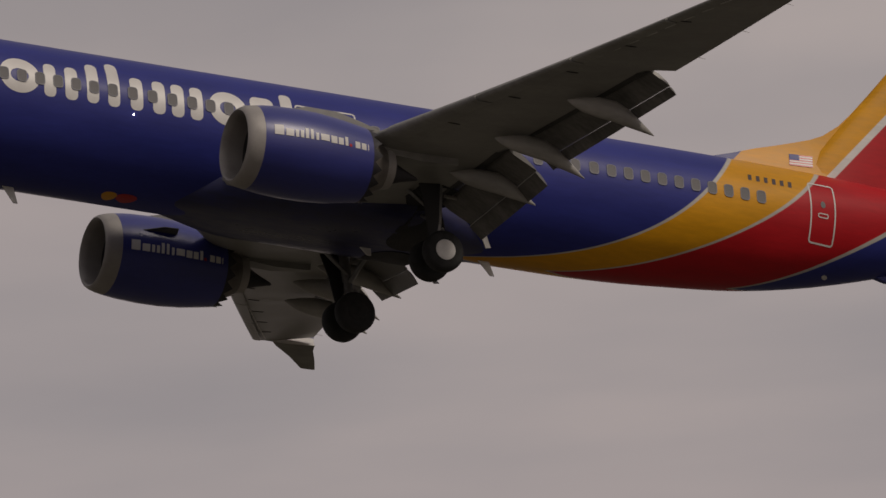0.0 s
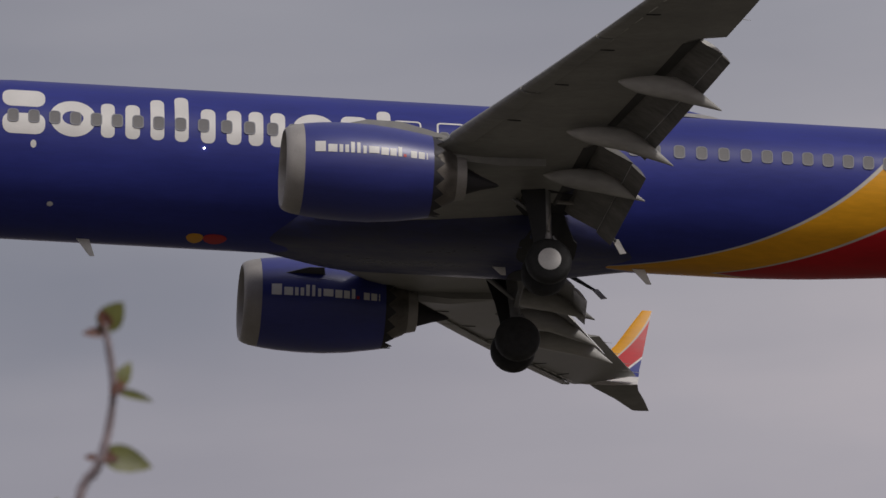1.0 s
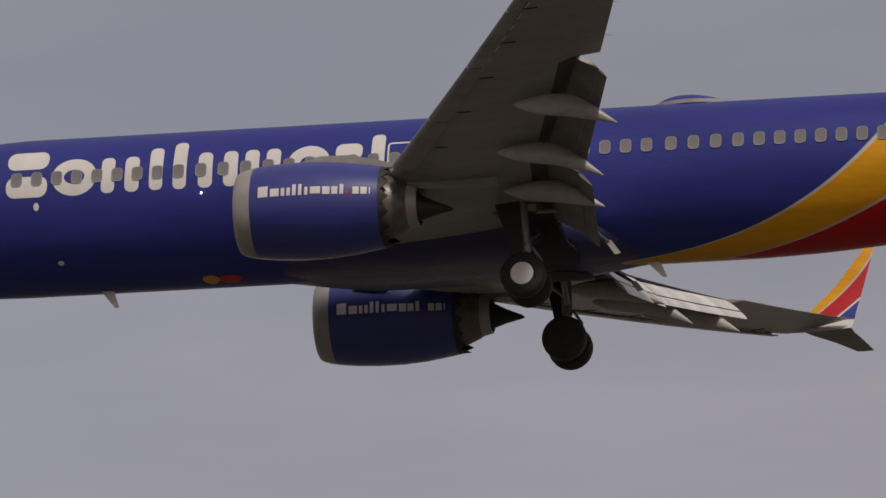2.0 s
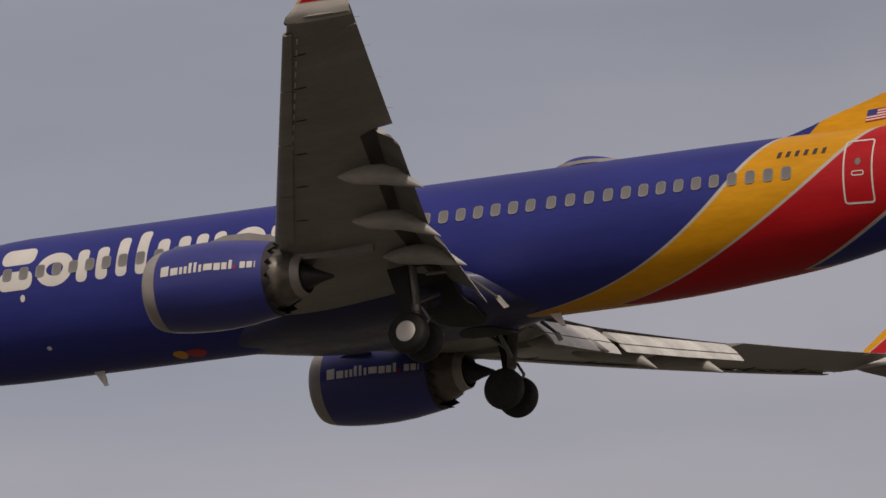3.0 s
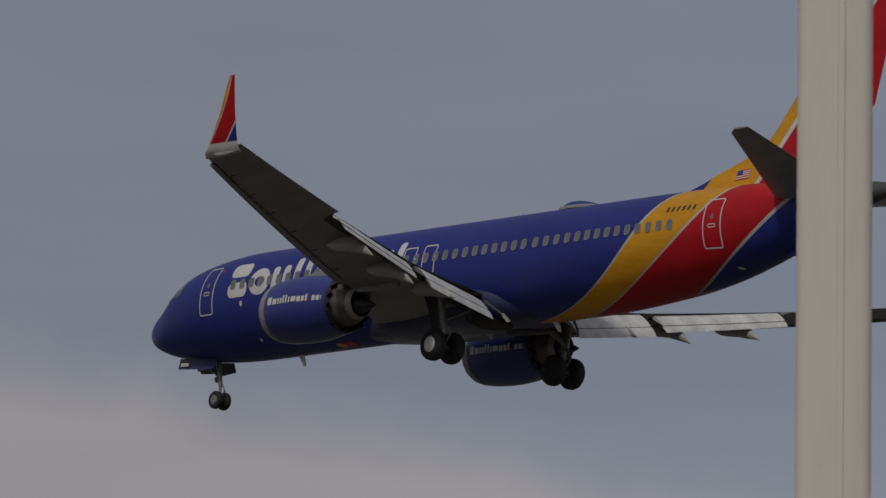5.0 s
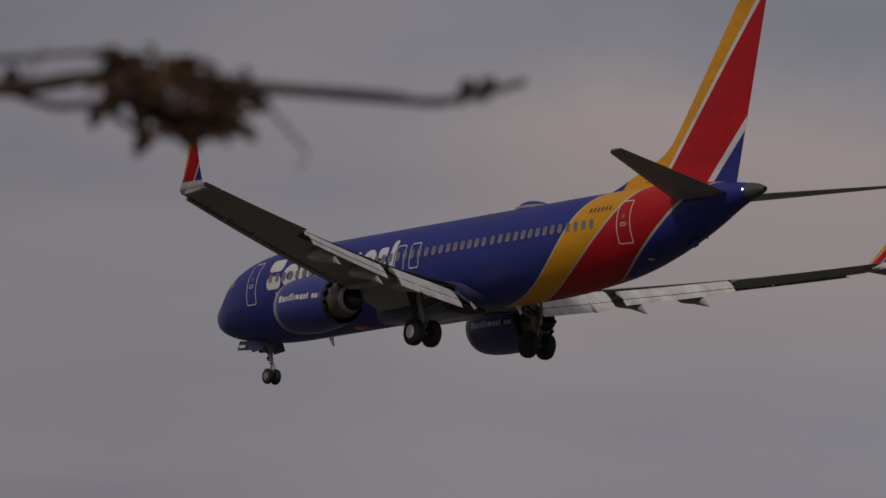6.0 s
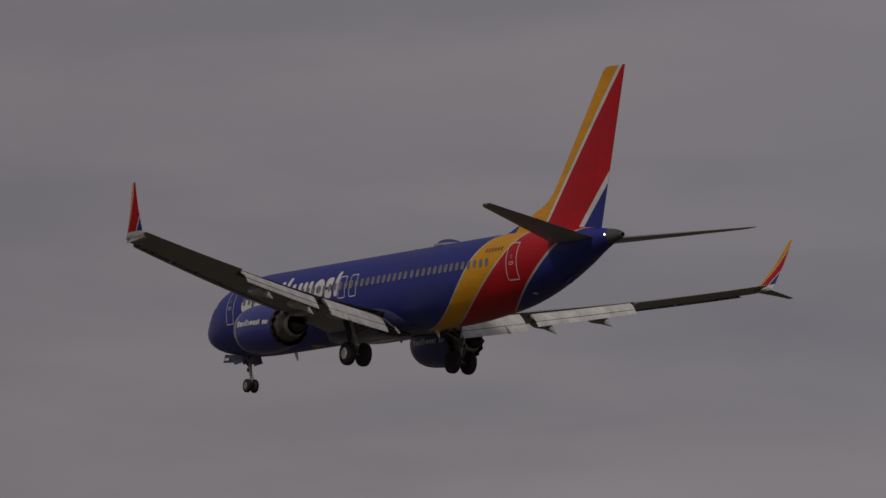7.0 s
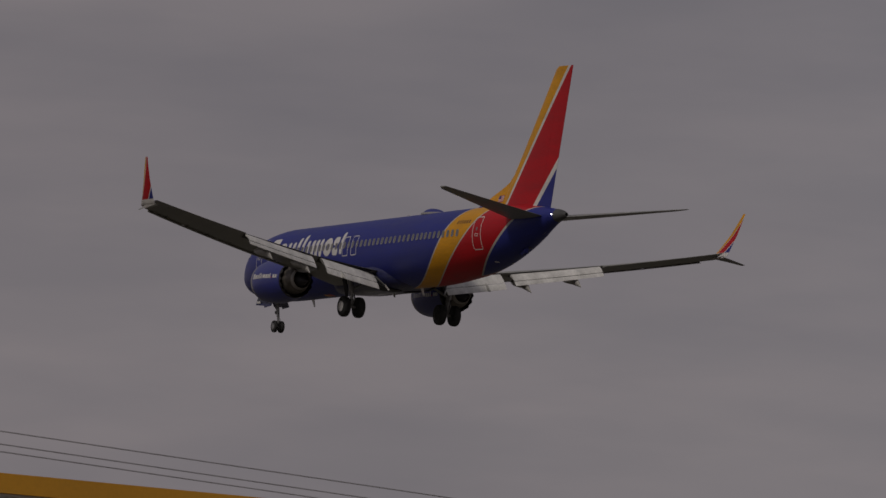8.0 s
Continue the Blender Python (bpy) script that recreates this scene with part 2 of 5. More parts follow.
def body_bands(s, x, y, z):
    u = s.op("ARCTAN2", s.op("SUBTRACT", z, 0.14), s.op("ADD", s.op("ABSOLUTE", y), 0.001))
    e1, e2 = s.poly(u, YF), s.poly(u, YR)
    e3 = s.poly(u, (0.22, -0.18, 1.777, 33.742))
    col = s.mix(s.step(x, e1), BLUE, STRIPE)
    col = s.mix(s.step(x, s.op("ADD", e1, 0.13)), col, YELLOW)
    col = s.mix(s.step(x, s.op("SUBTRACT", e2, 0.06)), col, STRIPE)
    col = s.mix(s.step(x, s.op("ADD", e2, 0.08)), col, RED)
    col = s.mix(s.step(x, s.op("SUBTRACT", e3, 0.10)), col, STRIPE)
    return s.mix(s.step(x, s.op("ADD", e3, 0.10)), col, BLUE)


def fin_bands(s, x, y, z):
    e0 = s.poly(z, (0.9, 27.85))
    e1 = s.poly(z, (0.0, 0.885, 30.76))
    e2 = s.poly(z, (0.975, 33.92))
    col = s.mix(s.step(x, e0), BLUE, YELLOW)
    col = s.mix(s.step(x, e1), col, WHITE)
    col = s.mix(s.step(x, s.op("ADD", e1, 0.26)), col, RED)
    col = s.mix(s.step(x, e2), col, WHITE)
    return s.mix(s.step(x, s.op("ADD", e2, 0.42)), col, BLUE)


def tip_bands(s, x, y, z):
    # the yellow edge is broader on the blade's inner face
    nrm = s.nt.nodes.new("ShaderNodeSeparateXYZ")
    s.nt.links.new(s.nt.nodes.new("ShaderNodeTexCoord").outputs["Normal"], nrm.inputs[0])
    inner = s.step(s.op("MULTIPLY", s.op("MULTIPLY", nrm.outputs[1], y), -1.0), 0.0)
    e1 = s.op("ADD", s.poly(z, (-0.196, 1.726, 21.47)), s.op("MULTIPLY", inner, 0.2))
    e2 = s.poly(z, (1.05, 22.85))
    col = s.mix(s.step(x, s.op("SUBTRACT", e1, 0.05)), YELLOW, STRIPE)
    col = s.mix(s.step(x, e1), col, RED)
    col = s.mix(s.step(x, e2), col, WHITE)
    col = s.mix(s.step(x, s.op("ADD", e2, 0.07)), col, BLUE)
    return s.mix(s.step(z, 1.29), WHITE, col)


M_BODY = livery("body_paint", body_bands)
M_FIN = livery("fin_paint", fin_bands)
M_TIP = livery("winglet_paint", tip_bands)
M_BLUE = material("blue_gloss_paint", BLUE, 0.52, coat=0.05, spread=0.14, scale=1.0, fine=9.0, stretch=(0.3, 1, 1.3))
M_WHITE = material("white_paint", WHITE, 0.4, spread=0.05)
M_GREY = material("grey_wing_paint", (0.265, 0.26, 0.24), 0.45, spread=0.2, scale=0.7, fine=6.0, stretch=(0.5, 1.6, 1))
M_LIGHTGREY = material("light_grey_paint", (0.60, 0.59, 0.56), 0.4, spread=0.12, stretch=(0.5, 2, 1))
M_MIDGREY = material("mid_grey_paint", (0.37, 0.36, 0.335), 0.45, spread=0.25, scale=1.2, fine=8.0, stretch=(0.4, 1.6, 1))
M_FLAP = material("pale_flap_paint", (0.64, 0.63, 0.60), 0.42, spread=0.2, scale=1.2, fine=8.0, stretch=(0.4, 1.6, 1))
M_FLAPLOW = material("sooty_shaded_flap_paint", (0.17, 0.165, 0.155), 0.5, spread=0.35, scale=1.0, fine=8.0, stretch=(0.4, 1.6, 1))
M_FAIRING = material("fairing_paint", (0.37, 0.36, 0.335), 0.4, spread=0.2, scale=1.2, fine=8.0, stretch=(0.4, 1.6, 1))
M_DARKBLUE = material("darkened_blue_paint", (0.017, 0.020, 0.082), 0.45, coat=0.25, spread=0.45, scale=0.9, fine=7.0, stretch=(0.35, 1, 1.2))
M_COWL = material("gloss_cowl_paint", BLUE, 0.42, coat=0.35, spread=0.12, scale=1.0, fine=9.0, stretch=(0.3, 1, 1.3))
M_COVE = material("cove_shade_paint", (0.055, 0.054, 0.052), 0.6, spread=0.25, scale=1.5)
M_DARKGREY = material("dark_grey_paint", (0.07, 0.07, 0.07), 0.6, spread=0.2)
M_LIP = material("bare_metal_lip", (0.34, 0.32, 0.30), 0.5, metal=0.25, spread=0.12)
M_CORE = material("heat_stained_metal", (0.15, 0.135, 0.12), 0.45, metal=0.5, spread=0.3, scale=3)
M_EXH = material("scorched_metal", (0.032, 0.030, 0.034), 0.55, metal=0.3, spread=0.3, scale=3)
M_RUB = material("tyre_rubber", (0.018, 0.018, 0.018), 0.8, spread=0.2, scale=6)
M_HUB = material("painted_wheel_hub", (0.72, 0.71, 0.69), 0.5, spread=0.1)
M_STEEL = material("gear_steel", (0.24, 0.24, 0.24), 0.4, metal=0.4, spread=0.2)
M_PANE = material("window_pane", (0.18, 0.175, 0.175), 0.75, spread=0.15)
M_WFRAME = material("window_surround", (0.24, 0.24, 0.26), 0.75, spread=0.08)
M_GLASS = material("dark_glass", (0.02, 0.022, 0.025), 0.08, coat=1.0)
M_GLOW = material("lamp_glow", (1.0, 0.97, 0.9), 0.4, glow=7.0, spread=0.0)
M_DARK = material("dark_marking", (0.05, 0.03, 0.03), 0.5)
M_RED = material("red_paint", RED, 0.35, spread=0.06)
M_YEL = material("yellow_paint", YELLOW, 0.35, spread=0.06)
# near-black that puts shade into the colour of openings and shaded parts
M_SHADE = material("shade_black", (0.02, 0.02, 0.022), 0.7)


# ---- mesh helpers ----
def part(name, bm, mat, parent=None, label="", smooth=True):
    """Links a bmesh as one mesh object under a thing or a part."""
    bmesh.ops.recalc_face_normals(bm, faces=bm.faces)
    if smooth:
        for f in bm.faces:
            f.smooth = True
        for e in bm.edges:
            if len(e.link_faces) == 2 and e.calc_face_angle(0) > radians(38):
                e.smooth = False
    me = bpy.data.meshes.new(name)
    bm.to_mesh(me)
    bm.free()
    me.materials.append(mat)
    ob = new(name, me)
    ob.parent = parent
    return tagged(ob, label)


def again(ob, parent, m=None, label=""):
    """A second object on the same mesh."""
    o = new(ob.name.split(".")[0], ob.data)
    o.parent = parent
    if m is not None:
        o.matrix_basis = m
    return tagged(o, label or ob.get("label", ""))


def empty(name, parent=None, label="", category=""):
    ob = new(name)
    ob.empty_display_size = 0.3
    ob.parent = parent
    return tagged(ob, label, category)


def loft(bm, rings, closed=True, caps=True):
    """Skins a list of rings of points."""
    vs = [[bm.verts.new(p) for p in r] for r in rings]
    for a, b in zip(vs, vs[1:]):
        n = len(a)
        for i in range(n if closed else n - 1):
            j = (i + 1) % n
            bm.faces.new((a[i], a[j], b[j], b[i]))
    if caps:
        for r in (vs[0], vs[-1]):
            bm.faces.new(r)
    return bm


def revolve(rings, n=40, axis="x", centre=(0, 0, 0)):
    """Rings of points round an axis from (along, radius)."""
    out = []
    for a, r in rings:
        ring = []
        for k in range(n):
            t = 2 * math.pi * k / n
            p = (a, r * math.cos(t), r * math.sin(t)) if axis == "x" else ((r * math.cos(t), a, r * math.sin(t)) if axis == "y" else (r * math.cos(t), r * math.sin(t), a))
            ring.append(tuple(p[i] + centre[i] for i in range(3)))
        out.append(ring)
    return out


def tube(bm, p, q, r0, r1=None, n=10):
    """A round bar from p to q."""
    p, q = Vector(p), Vector(q)
    r1 = r0 if r1 is None else r1
    w = (q - p).normalized()
    u = w.orthogonal().normalized()
    v = w.cross(u)
    return loft(bm, [[c + (u * math.cos(2 * math.pi * k / n) + v * math.sin(2 * math.pi * k / n)) * r for k in range(n)] for c, r in ((p, r0), (q, r1))])


def slab(bm, quad, thick, way=(0, 1, 0)):
    """A plate with the outline quad, thickened along way."""
    d = Vector(way) * thick / 2
    return loft(bm, [[Vector(p) - d for p in quad], [Vector(p) + d for p in quad]])


# ---- fuselage shape ----
STATIONS = ((0, -.48, -.62, .06), (.12, -.27, -.86, .26), (.4, .0, -1.05, .5), (.8, .22, -1.22, .74), (1.3, .46, -1.38, .98),
            (1.8, .82, -1.5, 1.2), (2.3, 1.2, -1.6, 1.38), (2.9, 1.48, -1.7, 1.54), (3.6, 1.68, -1.78, 1.68), (4.5, 1.84, -1.86, 1.79),
            (5.5, 1.95, -1.91, 1.85), (6.6, 2.02, -1.93, 1.88), (24.5, 2.02, -1.93, 1.88), (26.2, 2.02, -1.88, 1.87), (28, 2.02, -1.76, 1.82),
            (29.8, 2.01, -1.60, 1.71), (31.5, 1.99, -1.32, 1.55), (33, 1.95, -.97, 1.36), (34.5, 1.88, -.54, 1.12), (36, 1.76, -.04, .83),
            (37.2, 1.62, .41, .56), (38.2, 1.48, .74, .36), (39, 1.34, .92, .2), (39.3, 1.22, 1.02, .1))
SX = np.array([s[0] for s in STATIONS], float)


def monotone(x, ys):
    """Smooth interpolation over the stations with no overshoot."""
    h, d = np.diff(SX), np.diff(ys) / np.diff(SX)
    m = np.zeros(len(SX))
    for i in range(1, len(SX) - 1):
        if d[i - 1] * d[i] > 0:
            w1, w2 = 2 * h[i] + h[i - 1], h[i] + 2 * h[i - 1]
            m[i] = (w1 + w2) / (w1 / d[i - 1] + w2 / d[i])
    m[0], m[-1] = 1.5 * d[0], d[-1]
    i = int(np.clip(np.searchsorted(SX, x) - 1, 0, len(SX) - 2))
    s = (x - SX[i]) / h[i]
    return (1 + 2 * s) * (1 - s) ** 2 * ys[i] + s * (1 - s) ** 2 * h[i] * m[i] + s * s * (3 - 2 * s) * ys[i + 1] + s * s * (s - 1) * h[i] * m[i + 1]


TOPS, BOTS, WIDE = (np.array([s[k] for s in STATIONS], float) for k in (1, 2, 3))


def section(x):
    """Top, bottom, half width and widest level at station x."""
    t, b, w = monotone(x, TOPS), monotone(x, BOTS), monotone(x, WIDE)
    return t, b, w, b + (t - b) * 0.5241


def skin(x, z, side=-1, out=0.0):
    """The point of the fuselage skin at station x and height z, moved outwards by out."""
    t, b, w, m = section(x)
    h = t - m if z > m else m - b
    c = max(-1.0, min(1.0, (z - m) / h))
    y = w * math.sqrt(max(0.0, 1 - c * c))
    n = Vector((0, y / w ** 2, (z - m) / h ** 2)).normalized()
    return Vector((x, side * (y + n.y * out), z + n.z * out))


def skin_normal(x, z, side=-1):
    a, b = skin(x, z, side, 0.0), skin(x, z, side, 0.1)
    return (b - a).normalized()


def on_skin(bm, columns, side=-1, out=0.006, nz=6, slant=0.0):
    """A thin plate that hugs the skin: columns of (x, low z, high z); slant leans the top aft."""
    rows = []
    for x, z0, z1 in columns:
        rows.append([skin(x + slant * (z0 + (z1 - z0) * k / nz - 0.6), z0 + (z1 - z0) * k / nz, side, out) for k in range(nz + 1)])
    return loft(bm, rows, closed=False, caps=False)


def oval(x0, x1, z0, z1, n=14, power=0.5):
    """Columns of a rounded field."""
    cols = []
    for i in range(n + 1):
        u = -1 + 2 * i / n
        h = max(0.02, (1 - abs(u) ** (1 / power) ) ** power)
        cols.append(((x0 + x1) / 2 + u * (x1 - x0) / 2, (z0 + z1) / 2 - h * (z1 - z0) / 2, (z0 + z1) / 2 + h * (z1 - z0) / 2))
    return cols


def bar(x0, x1, z0, z1, n=3):
    return [(x0 + (x1 - x0) * i / n, z0, z1) for i in range(n + 1)]


def outline(bm, x0, x1, z0, z1, width, side, out=0.006, r=0.1):
    """A painted line round a door, laid on the skin."""
    pts = []
    for cx, cz, a0 in ((x1 - r, z1 - r, 0), (x0 + r, z1 - r, 90), (x0 + r, z0 + r, 180), (x1 - r, z0 + r, 270)):
        for k in range(4):
            a = radians(a0 + 30 * k)
            pts.append((cx, cz, math.cos(a), math.sin(a)))
    dense = []
    for i, p in enumerate(pts):
        q = pts[(i + 1) % len(pts)]
        steps = max(1, int(abs(p[1] + p[3] * r - q[1] - q[3] * r) / 0.15))
        for k in range(steps):
            f = k / steps
            dense.append(tuple(p[j] + (q[j] - p[j]) * f for j in range(4)))
    inner = [skin(cx + c * (r - width), cz + s * (r - width), side, out) for cx, cz, c, s in dense]
    outer = [skin(cx + c * r, cz + s * r, side, out) for cx, cz, c, s in dense]
    vi, vo = [bm.verts.new(p) for p in inner], [bm.verts.new(p) for p in outer]
    for i in range(len(vi)):
        j = (i + 1) % len(vi)
        bm.faces.new((vi[i], vi[j], vo[j], vo[i]))
    return bm


airliner = empty("airliner", None, "blue, yellow and red jet airliner in flight with wheels lowered", "airplane")


def build_fuselage():
    bm = bmesh.new()
    xs = [0, .03, .08, .15, .25, .4, .55, .8, 1.05, 1.3, 1.6, 1.9, 2.2, 2.5, 2.9, 3.3, 3.8, 4.5, 5.2, 6.0, 6.6] + [6.6 + k * 0.8 for k in range(1, 23)]
    xs += [24.5 + 0.45 * k for k in range(1, 31)] + [38.3]
    rings = []
    for x in xs:
        t, b, w, m = section(x)
        ring = []
        for k in range(72):
            a = 2 * math.pi * k / 72
            s = math.sin(a)
            ring.append((x, w * math.cos(a), m + (t - m if s > 0 else m - b) * s))
        rings.append(ring)
    body = part("fuselage", loft(bm, rings), M_BODY, airliner, "gloss blue fuselage with sweeping yellow and red tail bands")
    # bare tail cone
    bm = bmesh.new()
    rings = []
    for x in (38.3, 38.6, 38.9, 39.15, 39.3, 39.28, 39.0):
        t, b, w, m = section(min(x, 39.3))
        f = 1.0 if x > 39.29 or x < 39.2 else 0.7
        if x in (39.28, 39.0) and rings and len(rings) > 4:
            f = 0.7 if x == 39.28 else 0.5
        rings.append([(x, w * f * math.cos(2 * math.pi * k / 32), m + (t - b) / 2 * f * math.sin(2 * math.pi * k / 32)) for k in range(32)])
    part("tail_cone", loft(bm, rings), M_DARKGREY, body, "dark grey exhaust cone")
    # belly fairing between the wings; paint darkened for wing shade and soot
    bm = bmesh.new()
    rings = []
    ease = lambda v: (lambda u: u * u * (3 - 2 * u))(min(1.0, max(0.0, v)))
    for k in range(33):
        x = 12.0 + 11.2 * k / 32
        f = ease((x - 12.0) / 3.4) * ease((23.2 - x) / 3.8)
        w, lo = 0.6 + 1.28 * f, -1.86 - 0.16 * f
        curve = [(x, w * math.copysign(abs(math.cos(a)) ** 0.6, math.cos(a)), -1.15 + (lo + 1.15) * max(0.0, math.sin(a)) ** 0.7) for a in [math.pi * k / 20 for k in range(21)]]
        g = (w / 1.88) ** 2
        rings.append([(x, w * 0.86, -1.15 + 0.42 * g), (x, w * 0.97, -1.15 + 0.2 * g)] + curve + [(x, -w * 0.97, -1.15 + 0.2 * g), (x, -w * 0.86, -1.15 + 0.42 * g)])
    part("belly_fairing", loft(bm, rings), M_DARKBLUE, body, "blue wing-to-body fairing, darkened for wing shade and soot")
    # cabin windows: surround and pane
    def rounded(w, h, r, y, n=3):
        pts = []
        for cx, cz, a0 in ((w - r, h - r, 0), (-w + r, h - r, 90), (-w + r, -h + r, 180), (w - r, -h + r, 270)):
            pts += [(cx + r * math.cos(radians(a0 + 90 * k / n)), y, cz + r * math.sin(radians(a0 + 90 * k / n))) for k in range(n + 1)]
        return pts
    bm = bmesh.new()
    loft(bm, [rounded(0.142, 0.19, 0.09, 0.0), rounded(0.142, 0.19, 0.09, -0.01), rounded(0.118, 0.166, 0.08, -0.01), rounded(0.112, 0.16, 0.075, -0.004)], caps=False)
    win0 = part("window", bm, M_WFRAME, body)
    bm = bmesh.new()
    bm.faces.new([bm.verts.new(p) for p in rounded(0.114, 0.162, 0.075, -0.004)])
    pane0 = part("pane", bm, M_PANE, win0)
    first = True
    for side in (-1, 1):
        xs = [6.54 + 0.512 * k for k in range(8)] + [10.66 + 0.568 * k for k in range(5)] + [13.46 + 0.531 * k for k in range(12)]
        xs += [19.83 + 0.518 * k for k in range(6)] + [23.03 + 0.556 * k for k in range(4)] + [25.22 + 0.5087 * k for k in range(10)]
        for x in xs:
            p, n = skin(x, 0.525, side, 0.002), skin_normal(x, 0.525, side)
            ahead = (skin(x + 0.1, 0.525, side) - skin(x - 0.1, 0.525, side)).normalized() * (1 if side < 0 else -1)
            up = (-n).cross(ahead).normalized() * -1
            up = up if up.z > 0 else -up
            m = Matrix.Translation(p) @ Matrix((ahead, -n, up)).transposed().to_4x4()
            if first:
                win0.matrix_basis, first = m, False
            else:
                w = again(win0, body, m)
                again(pane0, w)
    # doors: painted outline, handle, small window
    for side in (-1, 1):
        for x0, x1, z0, z1, r in ((4.63, 5.42, -0.46, 1.36, 0.1), (31.36, 32.18, -0.45, 1.31, 0.1), (15.93, 16.62, -0.08, 1.0, 0.1), (17.0, 17.7, -0.08, 1.0, 0.1)):
            big = z1 > 1.2
            door = part("cabin_door" if big else "overwing_exit", outline(bmesh.new(), x0, x1, z0, z1, 0.045, side, 0.008), M_WHITE, body, "white-outlined cabin door" if big else "white-outlined overwing exit")
            if big:
                c = (x0 + x1) / 2
                part("handle", outline(bmesh.new(), c - 0.17, c + 0.17, 0.26, 0.40, 0.03, side, 0.012, 0.06), M_WHITE, door)
                part("peep_window", on_skin(bmesh.new(), oval(c - 0.08, c + 0.08, 0.55, 0.75, 8), side, 0.010, 3), M_PANE, door)
        # cockpit glazing
        for x0, x1, lo0, lo1, hi0, hi1 in ((1.62, 2.1, .42, .44, .60, .86), (2.14, 2.62, .44, .47, .90, 1.10), (2.66, 3.15, .47, .52, 1.10, 1.06)):
            cols = [(x0 + (x1 - x0) * f, lo0 + (lo1 - lo0) * f, hi0 + (hi1 - hi0) * f) for f in (0, .25, .5, .75, 1)]
            part("cockpit_window", on_skin(bmesh.new(), cols, side, 0.012, 4), M_GLASS, body)
        # small plates and lights
        part("static_port_plate", on_skin(bmesh.new(), oval(6.98, 7.13, -0.30, -0.10, 8), side, 0.006, 3), M_WHITE, body)
        part("valve_plate", on_skin(bmesh.new(), oval(7.47, 7.63, -1.53, -1.44, 8), side, 0.006, 3), M_LIGHTGREY, body)
        part("drain_plate", on_skin(bmesh.new(), oval(32.2, 32.43, -1.08, -1.015, 8), side, 0.006, 3), M_WHITE, body)
        part("red_marker", on_skin(bmesh.new(), oval(5.58, 5.70, 1.10, 1.22, 6), side, 0.006, 3), M_RED, body)
        for k in range(6):
            part("number_bar", on_skin(bmesh.new(), bar(29.40 + 0.25 * k, 29.51 + 0.25 * k, 1.0, 1.19, 2), side, 0.006, 3, 0.15), M_DARK, body, "dark registration bar")
        bm = bmesh.new()
        bmesh.ops.create_uvsphere(bm, u_segments=12, v_segments=8, radius=0.025)
        for v in bm.verts:
            v.co += skin(11.25, -0.08, side, 0.02)
        part("wing_light", bm, M_GLOW, body, "small lit white lamp")
    title_shapes(body)
    # belly badge: plain red and yellow fields
    for x0, x1, mat in ((10.98, 11.42, M_YEL), (11.38, 12.0, M_RED)):
        part("badge_field", on_skin(bmesh.new(), oval(x0, x1, -1.925, -1.83, 10), -1, 0.008, 5), mat, body)
    # blade aerials
    for x, z, dz, lean in ((8.47, -1.92, -0.44, 0.22), (22.28, -1.94, -0.38, 0.25), (20.0, 2.0, 0.12, 0.1), (18.8, -2.08, -0.2, 0.1)):
        bm = bmesh.new()
        quad = [(x - 0.16, 0, z), (x + 0.16, 0, z), (x + 0.08 + lean, 0, z + dz), (x - 0.04 + lean, 0, z + dz)]
        part("blade_aerial", slab(bm, quad, 0.035), M_LIGHTGREY, body)
    # low dome on the crown
    bm = bmesh.new()
    rings = []
    for i in range(15):
        f = i / 14
        h = 0.31 * math.sin(math.pi * f ** 0.75) ** 0.7 if 0 < i < 14 else 0.01
        w = 0.55 * math.sin(math.pi * f) ** 0.5 if 0 < i < 14 else 0.02
        rings.append([(22.33 + 2.0 * f, w * math.cos(a), 1.93 + (h + 0.06) * max(0.0, math.sin(a)) if math.sin(a) >= 0 else 1.9) for a in [2 * math.pi * k / 24 for k in range(24)]])
    dome = part("aerial_dome", loft(bm, rings), M_BLUE, body, "low blue satellite dome")
    bm = bmesh.new()
    rings = [[(23.34 + 1.07 * s * math.cos(a), 0.62 * s * math.sin(a), z) for a in [2 * math.pi * k / 32 for k in range(32)]] for s, z in ((1.0, 1.94), (1.0, 2.035), (0.94, 2.05))]
    part("dome_skirt", loft(bm, rings), M_MIDGREY, dome)
    # tail skid and tail lamp
    bm = bmesh.new()
    slab(bm, [(33.9, 0, -0.62), (34.9, 0, -0.35), (34.75, 0, -0.68), (34.45, 0, -0.75)], 0.18)
    part("tail_skid", bm, M_BLUE, body)
    bm = bmesh.new()
    tube(bm, (34.9, 0, -0.35), (35.5, 0, -0.46), 0.03)
    part("drain_mast", bm, M_DARKGREY, body)
    bm = bmesh.new()
    bmesh.ops.create_uvsphere(bm, u_segments=12, v_segments=8, radius=0.04)
    for v in bm.verts:
        v.co += skin(38.25, 1.18, -1, 0.02)
    part("tail_lamp", bm, M_GLOW, body, "lit white tail lamp")


